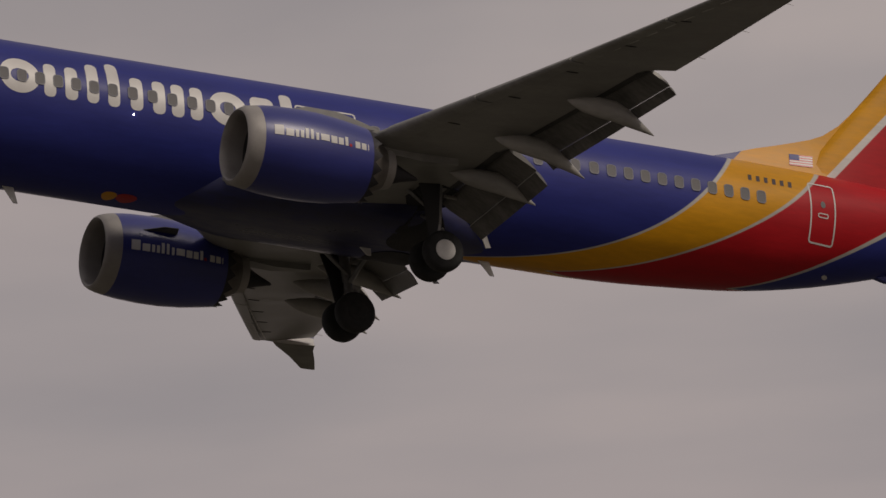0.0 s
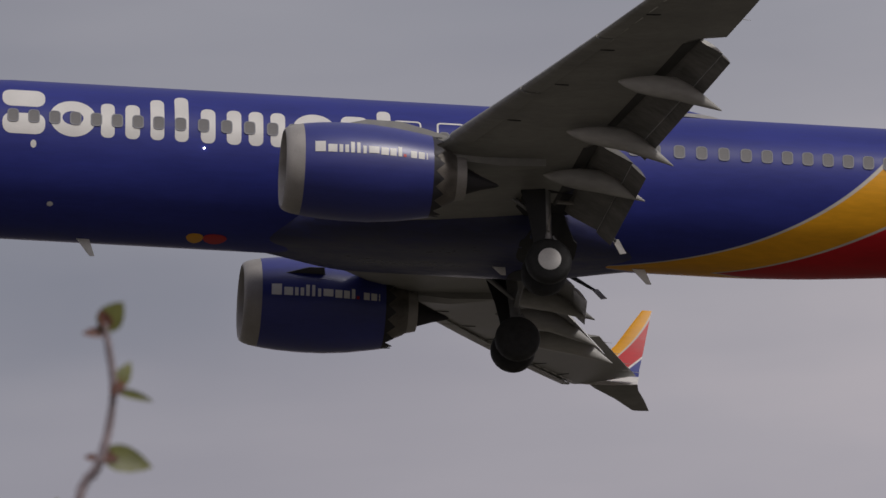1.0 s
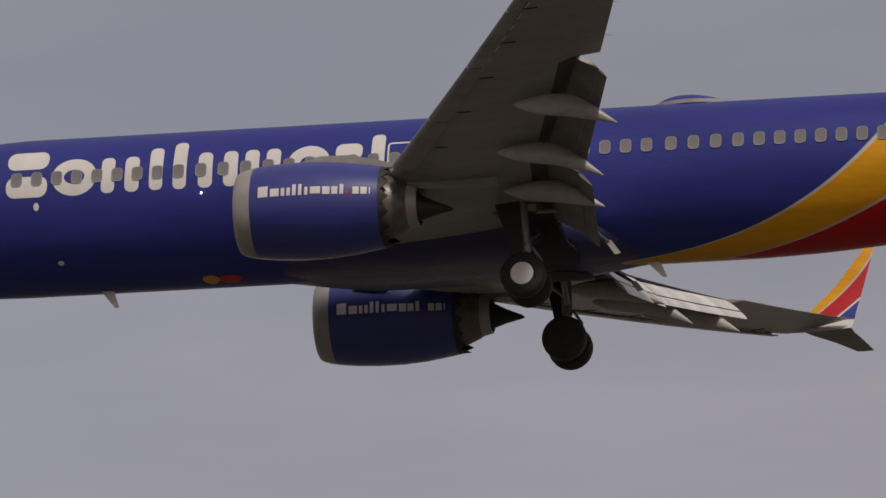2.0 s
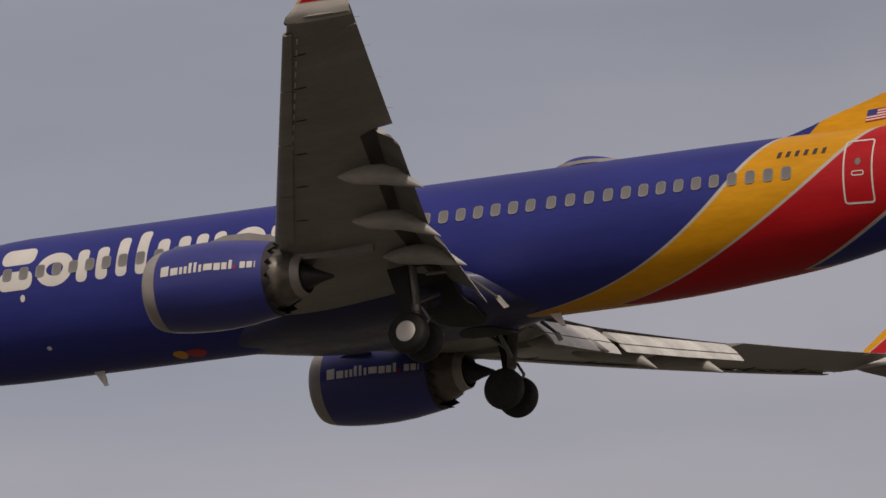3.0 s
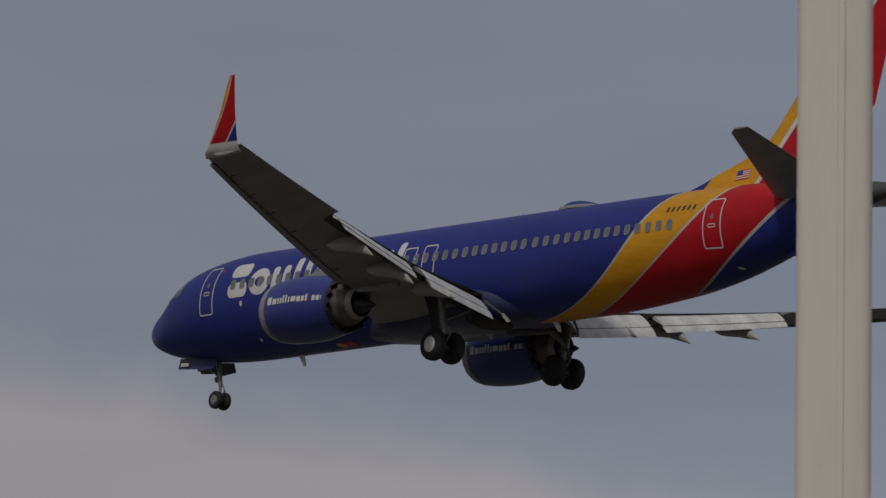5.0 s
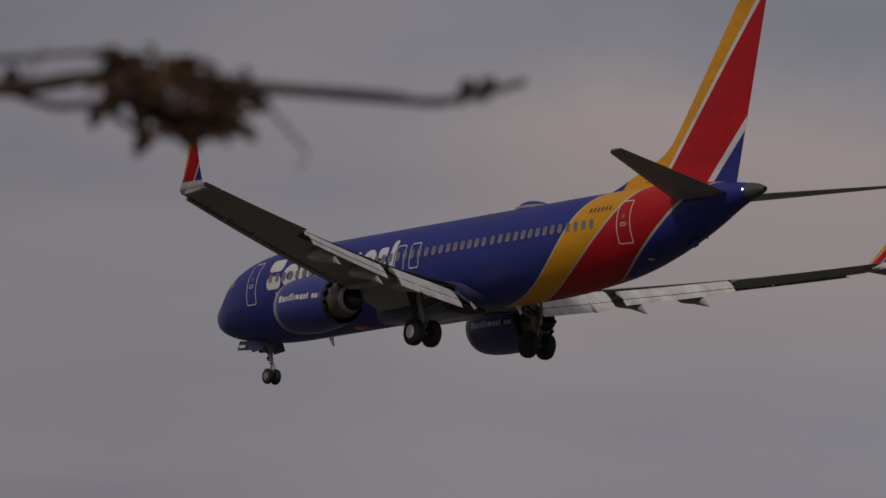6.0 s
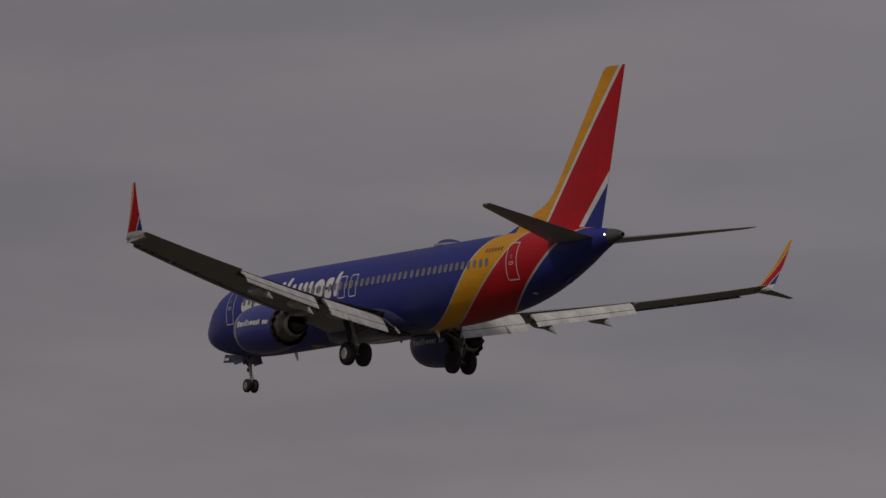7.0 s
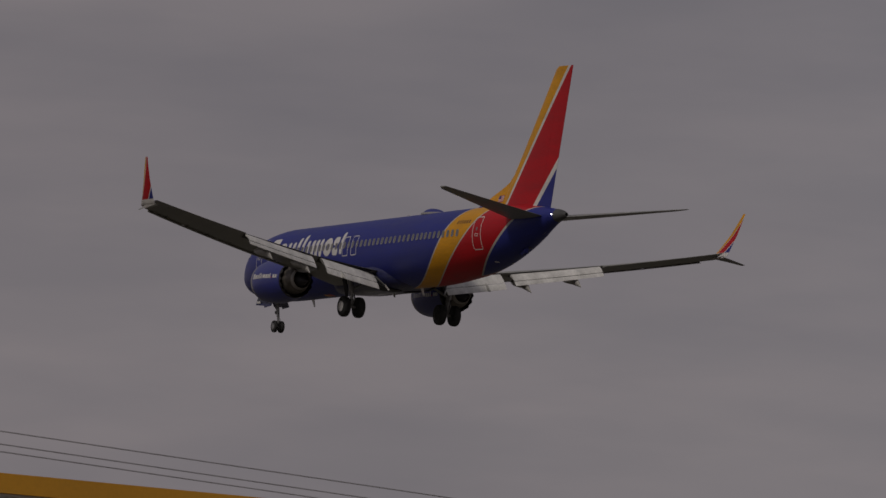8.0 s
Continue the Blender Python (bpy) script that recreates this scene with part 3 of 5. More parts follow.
def title_shapes(body):
    """White plain shapes where the airline's name is painted: stacked bars, ovals and posts."""
    shapes = []
    def pill(x0, x1, z0, z1, slant=0.0):
        """A bar with rounded ends."""
        r = min((z1 - z0) / 2, (x1 - x0) / 2) * 0.8
        cols = []
        for k in range(5):
            cut = r * (1 - math.sin(radians(90 * k / 4)))
            cols.append((x0 + r * (1 - math.cos(radians(90 * k / 4))), z0 + cut, z1 - cut))
        shapes.append((cols + [(x0 + x1 - x, a, b) for x, a, b in cols[::-1]], slant, None))
    def hoop(x0, x1, z0, z1, width):
        shapes.append((None, 0.0, (x0, x1, z0, z1, width)))
    pill(6.28, 7.33, 0.80, 1.33); pill(6.28, 7.33, 0.04, 0.60)
    hoop(7.44, 8.58, 0.03, 1.04, 0.31)
    pill(8.70, 9.04, 0.05, 1.02); pill(9.30, 9.66, 0.05, 1.02)
    pill(9.92, 10.26, 0.06, 1.24)
    pill(10.52, 10.86, 0.05, 1.38); pill(11.16, 11.52, 0.05, 1.02)
    for x in (11.80, 12.34, 12.88):
        pill(x, x + 0.36, 0.05, 1.02)
    hoop(13.42, 14.5, 0.03, 1.04, 0.31)
    pill(14.62, 15.3, 0.58, 1.04); pill(14.62, 15.3, 0.03, 0.46)
    pill(15.52, 15.86, 0.06, 1.28)
    for side in (-1, 1):
        for cols, slant, ring in shapes:
            bm = bmesh.new()
            if ring:
                x0, x1, z0, z1, width = ring
                a, b, cx, cz = (x1 - x0) / 2, (z1 - z0) / 2, (x0 + x1) / 2, (z0 + z1) / 2
                rows = []
                for k in range(49):
                    u = 2 * math.pi * k / 48
                    rows.append([skin(cx + (a - width * q / 4) * math.cos(u), cz + (b - width * q / 4) * math.sin(u), side, 0.0045) for q in range(5)])
                loft(bm, rows, closed=False, caps=False)
            else:
                on_skin(bm, cols, side, 0.0045, 10, slant)
            part("title_shape", bm, M_WHITE, body, "plain white title shape")


# ---- wings ----
def wing_z(y):
    a = abs(y) - 1.9
    return -1.25 + 0.105 * a + 0.0028 * a * a


def lead(y):
    y = abs(y)
    return 22.76 - 0.537 * (16.7 - y) if y > 5.0 else 16.48 - (5.0 - y) * 0.72


def trail(y):
    y = abs(y)
    return 24.65 - 0.302 * (16.8 - y) if y > 5.8 else 21.33 - (5.8 - y) * 0.12


def twist(y):
    """How far the trailing edge lies above the leading edge."""
    a = min(1.0, max(0.0, (abs(y) - 2.5) / 14.0))
    return 0.10 + 0.19 * a


def thick(y):
    return 0.135 - 0.04 * min(1.0, max(0.0, (abs(y) - 1.9) / 10))


def foil(x0, chord, z, t, f0=0.0, f1=1.0, n=12, camber=0.015, drop=0.0, f1l=None):
    """A wing section's ring from fraction f0 to f1 of the chord; list of (x, z)."""
    up, lo = [], []
    for i in range(n + 1):
        s = f0 + (f1 - f0) * (1 - math.cos(math.pi * i / n)) / 2
        yt = 5 * t * (0.2969 * math.sqrt(s) - 0.126 * s - 0.3516 * s ** 2 + 0.2843 * s ** 3 - 0.1036 * s ** 4)
        c = 4 * camber * s * (1 - s)
        up.append((x0 + s * chord, z + (c + yt * 0.95 + 0.002) * chord - drop * s))
        if f1l is not None:
            s = f0 + (f1l - f0) * (1 - math.cos(math.pi * i / n)) / 2
            yt = 5 * t * (0.2969 * math.sqrt(s) - 0.126 * s - 0.3516 * s ** 2 + 0.2843 * s ** 3 - 0.1036 * s ** 4)
            c = 4 * camber * s * (1 - s)
        lo.append((x0 + s * chord, z + (c - yt * 1.05 - 0.002) * chord - drop * s))
    return up + lo[::-1]


def wing_loft(bm, ys, side, f0, f1, lead_in=0.0, under=None):
    rings = []
    for y in ys:
        a, b = lead(y) + lead_in, trail(y)
        e = f1(y) if callable(f1) else f1
        g = under(y) if under else None
        rings.append([(x, side * y, z) for x, z in foil(a, b - a, wing_z(y), thick(y), f0, e, drop=-twist(y), f1l=g)])
    return loft(bm, rings)


def turned(ring, px, pz, deg):
    c, s = math.cos(radians(deg)), math.sin(radians(deg))
    return [(px + (x - px) * c + (z - pz) * s, pz - (x - px) * s + (z - pz) * c) for x, z in ring]


def build_wing(side):
    root = empty("wing", airliner, "grey swept wing with extended flaps and split tip")
    cove = lambda y: 1 - (0.5 + 0.1 * (y < 5.8)) / (trail(y) - lead(y))
    low = lambda y: 1 - (0.95 + 0.15 * (y < 5.8)) / (trail(y) - lead(y))
    bm = bmesh.new()
    wing_loft(bm, [1.0, 1.9, 2.8, 3.8, 4.83, 5.4, 5.8, 7, 8.2, 9.5, 10.72], side, 0.0, cove, 0.12, low)
    wing_loft(bm, [10.72, 12, 13.5, 15, 15.9], side, 0.0, 0.77, 0.12)
    wing_loft(bm, [15.9, 16.4, 16.85], side, 0.0, 1.0, 0.06)
    part("wing_box", bm, M_GREY, root)
    bm = bmesh.new()
    wing_loft(bm, [10.76, 12, 13.5, 15, 15.86], side, 0.766, 1.0, 0.12)
    part("aileron", bm, M_GREY, root)
    # leading-edge slats, drooped and moved forward
    for y0, y1 in ((5.75, 8.3), (8.36, 11.0), (11.06, 13.7), (13.76, 16.45)):
        bm = bmesh.new()
        rings = []
        for y in (y0, (y0 + y1) / 2, y1):
            a, c, t = lead(y), trail(y) - lead(y), thick(y)
            shell = foil(a, c, wing_z(y), t, 0.0, 0.13, 8)
            inner = foil(a + 0.07, c, wing_z(y), t * 0.75, 0.0, 0.12, 8)
            up, lo = shell[:9], shell[9:][::-1]
            ring = lo[7:0:-1] + up + inner[:9][::-1] + inner[9:][::-1][1:7]
            rings.append([(x - 0.05, side * y, z - 0.09) for x, z in turned(ring, a, wing_z(y), -9)])
        part("slat", loft(bm, rings), M_GREY, root)
    # slat track slots under the leading edge, near-black bars for their shade
    for y in (6.9, 8.7, 10.4, 12.1, 13.7, 15.3):
        bm = bmesh.new()
        c = trail(y) - lead(y)
        x0, x1 = lead(y) + 0.14 * c, lead(y) + 0.14 * c + 0.34
        pts = []
        for x in (x0, (x0 + x1) / 2, x1):
            f = (x - lead(y) - 0.12) / (c - 0.12)
            lo = foil(lead(y) + 0.12, c - 0.12, wing_z(y), thick(y), f, f + 0.01, 2, drop=-twist(y))[-1][1]
            pts.append((x, lo))
        w = (0.010, 0.024, 0.016)
        loft(bm, [[(x, side * (y + a * ww), z + b) for a, b in ((-1, 0.01), (1, 0.01), (1, -0.012), (-1, -0.012))] for (x, z), ww in zip(pts, w)])
        part("slat_track_slot", bm, M_SHADE, root)
    # flat strips ahead of the flaps, coloured dark for the shade in the coves
    for y0, y1 in ((2.1, 5.4), (5.95, 10.6)):
        bm = bmesh.new()
        rows = []
        for k in range(7):
            y = y0 + (y1 - y0) * k / 6
            a, c = lead(y) + 0.12, trail(y) - lead(y) - 0.12
            ring = foil(a, c, wing_z(y), thick(y), 0, cove(y), 12, drop=-twist(y), f1l=low(y))
            up, lo = ring[12], ring[13]
            rows.append([(lo[0] - 0.06, side * y, lo[1] - 0.012), (lo[0] + 0.03, side * y, lo[1] - 0.006), (up[0] + 0.02, side * y, up[1] - 0.02)])
        part("flap_cove", loft(bm, rows, closed=False, caps=False), M_COVE, root)
    # short pale strips added for the shine along the slats' lower edge
    for k in range(20):
        y = 6.0 + 0.52 * k
        c = trail(y) - lead(y)
        f = (0.37 - 0.12) / (c - 0.12)
        lo = foil(lead(y) + 0.12, c - 0.12, wing_z(y), thick(y), f, f + 0.01, 2, drop=-twist(y))[-1][1]
        bm = bmesh.new()
        x0, x1 = lead(y) + 0.35, lead(y) + 0.35 + 0.537 * 0.3
        slab(bm, [(x0, side * y, lo - 0.02), (x1, side * (y + 0.3), lo + 0.015), (x1 + 0.045, side * (y + 0.3), lo + 0.01), (x0 + 0.045, side * y, lo - 0.025)], 0.012, (0, 0, 1))
        part("slat_glint", bm, M_LIGHTGREY, root)
    # pale end plate of the inboard flap
    bm = bmesh.new()
    slab(bm, [(21.36, side * 1.82, -1.86), (21.53, side * 1.82, -1.86), (21.74, side * 1.66, -2.15), (21.59, side * 1.66, -2.18)], 0.03)
    plate = part("flap_end_plate", bm, M_WHITE, root)
    bm = bmesh.new()
    tube(bm, (20.85, side * 2.12, -1.42), (21.46, side * 1.81, -1.90), 0.06, 0.035, 8)
    part("bracket", bm, M_COVE, plate)
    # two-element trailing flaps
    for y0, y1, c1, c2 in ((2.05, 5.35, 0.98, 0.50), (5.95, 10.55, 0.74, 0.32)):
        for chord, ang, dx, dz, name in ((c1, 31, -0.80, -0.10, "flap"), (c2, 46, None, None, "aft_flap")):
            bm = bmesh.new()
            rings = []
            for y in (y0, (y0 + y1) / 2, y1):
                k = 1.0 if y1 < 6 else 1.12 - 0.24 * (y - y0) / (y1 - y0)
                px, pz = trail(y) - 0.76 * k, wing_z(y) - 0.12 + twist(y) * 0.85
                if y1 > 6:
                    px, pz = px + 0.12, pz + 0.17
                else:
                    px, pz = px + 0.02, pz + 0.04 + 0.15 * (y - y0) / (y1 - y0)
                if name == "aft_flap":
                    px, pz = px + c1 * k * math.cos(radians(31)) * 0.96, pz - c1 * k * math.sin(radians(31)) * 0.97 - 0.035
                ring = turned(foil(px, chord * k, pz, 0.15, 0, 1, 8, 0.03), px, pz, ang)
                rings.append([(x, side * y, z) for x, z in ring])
            flap = part(name, loft(bm, rings), M_FLAP, root, "extended flap, pale above, darkened for shade and soot below")
            # down-facing sides get a darker paint that carries their shade and soot
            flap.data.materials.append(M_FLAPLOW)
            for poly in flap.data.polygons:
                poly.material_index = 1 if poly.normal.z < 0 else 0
    # flap track fairings
    for y, tip, z, ln in ((4.34, 21.81, -1.76, 2.5), (6.6, 22.17, -1.66, 2.6), (9.2, 22.95, -1.17, 2.5)):
        bm = bmesh.new()
        rings = []
        x0, z0 = tip - ln, wing_z(y) - 0.24
        for f, h, w in ((0, .02, .02), (.06, .1, .07), (.18, .2, .14), (.35, .27, .19), (.55, .29, .19), (.70, .24, .15), (.84, .145, .09), (.94, .065, .045), (1, .015, .012)):
            x = x0 + ln * f
            zc = z0 - 0.06 * math.sin(math.pi * min(f / .6, 1)) + (z - z0) * max(0.0, (f - 0.42) / 0.58) ** 1.3
            rings.append([(x, side * y + w * math.cos(a), zc + h * math.sin(a)) for a in [2 * math.pi * k / 16 for k in range(16)]])
        part("flap_track_fairing", loft(bm, rings), M_FAIRING, root, "grey canoe-shaped fairing")
    # static discharge wicks
    for y in (11.6, 13.2, 14.8, 16.2):
        bm = bmesh.new()
        tube(bm, (trail(y) - 0.04, side * y, wing_z(y) + twist(y)), (trail(y) + 0.2, side * y, wing_z(y) + twist(y) - 0.02), 0.008, 0.004, 6)
        part("static_wick", bm, M_MIDGREY, root)
    # split tip: upper blade and lower blade
    def blade(path, name, mat, label):
        bm = bmesh.new()
        rings = []
        for x0, x1, y, z, lean in path:
            c = x1 - x0
            ring = foil(0, c, 0, 0.065, 0, 1, 8, 0.0)
            rings.append([(x0 + a, side * (y - b * math.sin(radians(lean))), z + b * math.cos(radians(lean))) for a, b in ring])
        part(name, loft(bm, rings), mat, root, label)
    blade([(22.78, 24.70, 16.80, 0.97, 8), (22.92, 24.73, 16.97, 1.04, 40), (23.12, 24.76, 17.07, 1.17, 64), (23.52, 24.81, 17.20, 1.52, 74), (24.20, 24.98, 17.47, 2.28, 77), (24.62, 25.11, 17.65, 2.92, 78), (24.96, 25.22, 17.78, 3.42, 78)],
          "upper_winglet", M_TIP, "upswept tip blade in yellow, red and blue")
    blade([(23.35, 24.72, 16.9, 1.0, -8), (23.6, 24.78, 17.15, 0.93, -18), (24.2, 24.99, 17.52, 0.79, -20), (24.72, 25.18, 17.93, 0.64, -20)], "lower_winglet", M_GREY, "small downswept grey tip blade")
    lamp = bmesh.new()
    bmesh.ops.create_uvsphere(lamp, u_segments=8, v_segments=6, radius=0.05)
    for v in lamp.verts:
        v.co += Vector((22.85, side * 16.8, 0.95))
    part("tip_lamp", lamp, M_GLASS, root)


# ---- engines ----
def build_engine(side):
    root = empty("engine", airliner, "turbofan engine with blue cowl and scalloped nozzle")
    cy, cz = side * 4.83, -1.62
    def ring(x, r, n=48, flat=0.0, dz=0.0):
        out = []
        for k in range(n):
            a = 2 * math.pi * k / n
            s = math.sin(a)
            out.append((x, cy + r * math.cos(a), cz + dz + r * s * (1 - flat if s < 0 else 1)))
        return out
    bm = bmesh.new()
    loft(bm, [ring(13.32, 1.125, flat=.03), ring(13.15, 1.095, flat=.03), ring(13.0, 1.05, flat=.03), ring(12.91, 1.0, flat=.03), ring(12.88, 0.95, flat=.03), ring(12.93, 0.90, flat=.03), ring(13.1, 0.87), ring(13.5, 0.86)], caps=False)
    part("inlet_lip", bm, M_LIP, root, "bare metal inlet lip")
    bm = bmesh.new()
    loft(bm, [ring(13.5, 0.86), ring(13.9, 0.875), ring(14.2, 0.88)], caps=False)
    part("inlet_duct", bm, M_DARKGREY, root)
    fan = bmesh.new()
    loft(fan, revolve([(13.75, 0.02), (13.85, 0.12), (14.05, 0.24), (14.15, 0.27)], 24, "x", (0, cy, cz)))
    hub = part("fan_spinner", fan, M_DARKGREY, root)
    bm = bmesh.new()
    for k in range(18):
        a = 2 * math.pi * k / 18
        quad = []
        for r, tw in ((0.25, 0.3), (0.55, 0.6), (0.86, 0.9)):
            for s in (-1, 1):
                b = a + s * 0.13
                quad.append(Vector((14.12 + s * 0.12 * math.cos(tw), cy + r * math.cos(b), cz + r * math.sin(b))))
        v = [bm.verts.new(p) for p in quad]
        for i in (0, 2):
            bm.faces.new((v[i], v[i + 1], v[i + 3], v[i + 2]))
    part("fan_blades", bm, M_STEEL, root)
    # black disc added for the darkness behind the fan
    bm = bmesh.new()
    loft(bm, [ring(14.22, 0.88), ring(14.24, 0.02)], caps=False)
    part("fan_shade_disc", bm, M_SHADE, root)
    # cowl with scalloped trailing edge
    bm = bmesh.new()
    rings = [ring(x, r, 96, fl) for x, r, fl in ((13.322, 1.126, .03), (13.5, 1.152, .03), (13.8, 1.185, .03), (14.4, 1.205, .02), (15.0, 1.19, .01), (15.6, 1.13, 0), (16.1, 1.055, 0), (16.46, 0.995, 0), (16.46, 0.97, 0), (15.9, 1.0, 0))]
    cowl = part("cowl", loft(bm, rings, caps=False), M_COWL, root, "gloss blue engine cowl")
    bm = bmesh.new()
    edge = [(x + 0.21 * abs(1 - ((k % 6) / 3)), y, z) for k, (x, y, z) in enumerate(ring(16.52, 0.965, 96))]
    inner = [(x + 0.20 * abs(1 - ((k % 6) / 3)), y, z) for k, (x, y, z) in enumerate(ring(16.515, 0.945, 96))]
    loft(bm, [ring(16.46, 0.990, 96), ring(16.50, 0.982, 96), edge, inner, ring(16.1, 0.97, 96), ring(15.6, 0.98, 96)], caps=False)
    part("chevron_nozzle", bm, M_EXH, root, "dark metal saw-toothed fan nozzle")
    # plain white shapes for the painted web name, and the strake
    for s2 in (-1, 1):
        def plate(x0, x1, a0, a1, mat, name, lab=""):
            bm = bmesh.new()
            rows = []
            for i in range(4):
                x = x0 + (x1 - x0) * i / 3
                r = float(np.interp(x, [13.462, 13.8, 14.4, 15.0, 15.6, 16.1, 16.42], [1.146, 1.185, 1.205, 1.19, 1.13, 1.05, 0.985])) + 0.012
                rows.append([(x, cy + s2 * r * math.cos(radians(a0 + (a1 - a0) * k / 4)), cz + r * math.sin(radians(a0 + (a1 - a0) * k / 4))) for k in range(5)])
            part(name, loft(bm, rows, closed=False, caps=False), mat, cowl, lab)
        off = -11 if s2 == -side else 0
        for x0, x1, a0, a1 in ((13.55, 13.80, 3, 17), (13.86, 14.08, 3, 13), (14.13, 14.22, 3, 13), (14.27, 14.36, 3, 13), (14.41, 14.50, 3, 17), (14.56, 14.64, 3, 17), (14.71, 14.79, 3, 13), (14.85, 15.10, 4, 13), (15.15, 15.33, 3, 13), (15.37, 15.52, 3, 13), (15.57, 15.66, 3, 16), (15.88, 16.03, 3, 13), (16.07, 16.22, 3, 13), (16.27, 16.33, 3, 13), (16.35, 16.39, 3, 13)):
            plate(x0, x1, a0 + off, a1 + off, M_WHITE, "web_name_shape", "plain white shape")
        plate(15.70, 15.77, 3 + off, 7 + off, M_RED, "web_name_shape", "small red dot shape")
        bm = bmesh.new()
        rr = [(x, cy + s2 * (r * math.cos(radians(23))), cz + r * math.sin(radians(23))) for x, r in ((13.9, 1.18), (14.9, 1.19))]
        tip = (14.85, cy + s2 * 1.44 * math.cos(radians(23)), cz + 1.44 * math.sin(radians(23)))
        tip2 = (14.45, cy + s2 * 1.42 * math.cos(radians(23)), cz + 1.42 * math.sin(radians(23)))
        slab(bm, [rr[0], rr[1], tip, tip2], 0.03, (0, -s2 * 0.74, 0.67))
        if s2 == -side:
            part("strake", bm, M_DARKGREY, root)
        else:
            bm.free()
    bm = bmesh.new()
    loft(bm, [ring(15.6, 0.84), ring(16.3, 0.84), ring(16.7, 0.75), ring(17.0, 0.62), ring(17.08, 0.56)], caps=False)
    part("core_cowl", bm, M_CORE, root, "heat-stained metal core cowl")
    bm = bmesh.new()
    loft(bm, [ring(17.08, 0.565), ring(17.32, 0.51), ring(17.33, 0.48), ring(17.0, 0.52)], caps=False)
    part("core_nozzle", bm, M_LIP, root)
    bm = bmesh.new()
    loft(bm, [ring(16.9, 0.42, dz=-0.02), ring(17.3, 0.35, dz=-0.05), ring(17.7, 0.18, dz=-0.09), ring(18.1, 0.05, dz=-0.13), ring(18.16, 0.01, dz=-0.14)])
    part("exhaust_plug", bm, M_EXH, root)
    # black ring added for the shade deep in the fan nozzle
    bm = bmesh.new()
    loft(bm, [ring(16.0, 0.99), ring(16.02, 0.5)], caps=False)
    part("nozzle_shade_disc", bm, M_SHADE, root)
    # pylon
    bm = bmesh.new()
    rings = []
    for x, lo, hi, w in ((14.3, -0.50, -0.40, 0.05), (14.9, -0.55, -0.28, 0.16), (15.7, -0.75, -0.32, 0.24), (16.4, -1.1, -0.5, 0.26), (17.2, -1.25, -0.75, 0.26), (18.2, -1.3, -0.85, 0.2), (19.3, -1.2, -0.9, 0.06)):
        rings.append([(x, cy + w * c, lo if s < 0 else hi) for c, s in ((-1, -1), (1, -1), (1, 0), (0.8, 1), (-0.8, 1), (-1, 0))])
    part("pylon", loft(bm, rings), M_GREY, root, "grey engine pylon")


# ---- tail ----
def build_fin():
    bm = bmesh.new()
    rings = []
    for z, x0, x1 in ((1.5, 31.15, 36.3), (2.66, 32.25, 36.55), (4.6, 33.88, 36.98), (6.8, 35.64, 37.55), (8.85, 37.25, 38.1), (9.0, 37.5, 38.2)):
        c = (37.35 + (z - 1.55) * 0.245) - x0
        rings.append([(x, y, z) for x, y in foil(x0, c, 0, 0.095, 0, (x1 - x0) / c, 12, 0.0)])
    fin = part("fin", loft(bm, rings), M_FIN, airliner, "swept fin with yellow edge, red field and blue foot")
    bm = bmesh.new()
    rings = []
    for z, x0, x1 in ((1.58, 31.15, 36.325), (2.66, 32.25, 36.556), (4.6, 33.88, 36.986), (6.8, 35.64, 37.556), (8.85, 37.25, 38.106), (8.98, 37.48, 38.2)):
        c = (37.35 + (z - 1.55) * 0.245) - x0
        rings.append([(x, y, z) for x, y in foil(x0, c, 0, 0.095, (x1 - x0) / c, 1, 8, 0.0)])
    part("rudder", loft(bm, rings), M_FIN, fin)
    # dorsal fillet
    bm = bmesh.new()
    rings = []
    for x, top, w in ((28.5, 2.0, 0.03), (29.2, 2.16, 0.07), (29.75, 2.32, 0.11), (30.4, 2.54, 0.14), (31.0, 2.71, 0.17), (31.5, 2.86, 0.19), (32.1, 3.05, 0.2), (32.5, 3.23, 0.2), (33.0, 3.6, 0.2), (33.5, 4.12, 0.2), (33.9, 4.6, 0.19)):
        rings.append([(x, w * a * (1 if b < .5 else .6), 1.8 + (top - 1.8) * b) for a, b in ((-1.6, 0), (1.6, 0), (1, .6), (.25, 1), (-.25, 1), (-1, .6))])
    part("dorsal_fillet", loft(bm, rings), M_FIN, fin)
    # painted flag, laid on the fillet's flank
    def flank(dx, z):
        f = dx / 0.7
        return (0.312 - 0.2987 * (z - 1.8)) * (1 - f) + (0.332 - 0.267 * (z - 1.8)) * f
    for side in (-1, 1):
        flag = empty("painted_flag", fin, "small painted striped flag")
        for i in range(9):
            bm = bmesh.new()
            z = 2.16 + 0.040 * i
            quad = [(31.40 + dx + 0.1 * (zz - 2.16), side * flank(dx, zz + 0.03 * dx), zz + 0.03 * dx) for dx, zz in ((0, z), (0.70, z), (0.70, z + 0.0395), (0, z + 0.0395))]
            slab(bm, quad, 0.004)
            part("flag_stripe", bm, M_RED if i % 2 == 0 else M_WHITE, flag)
        bm = bmesh.new()
        slab(bm, [(31.42 + dx, side * (flank(dx, zz + 0.03 * dx) + 0.004), zz + 0.03 * dx) for dx, zz in ((0, 2.34), (0.30, 2.34), (0.31, 2.52), (0.015, 2.52))], 0.004)
        part("flag_canton", bm, M_BLUE, flag)


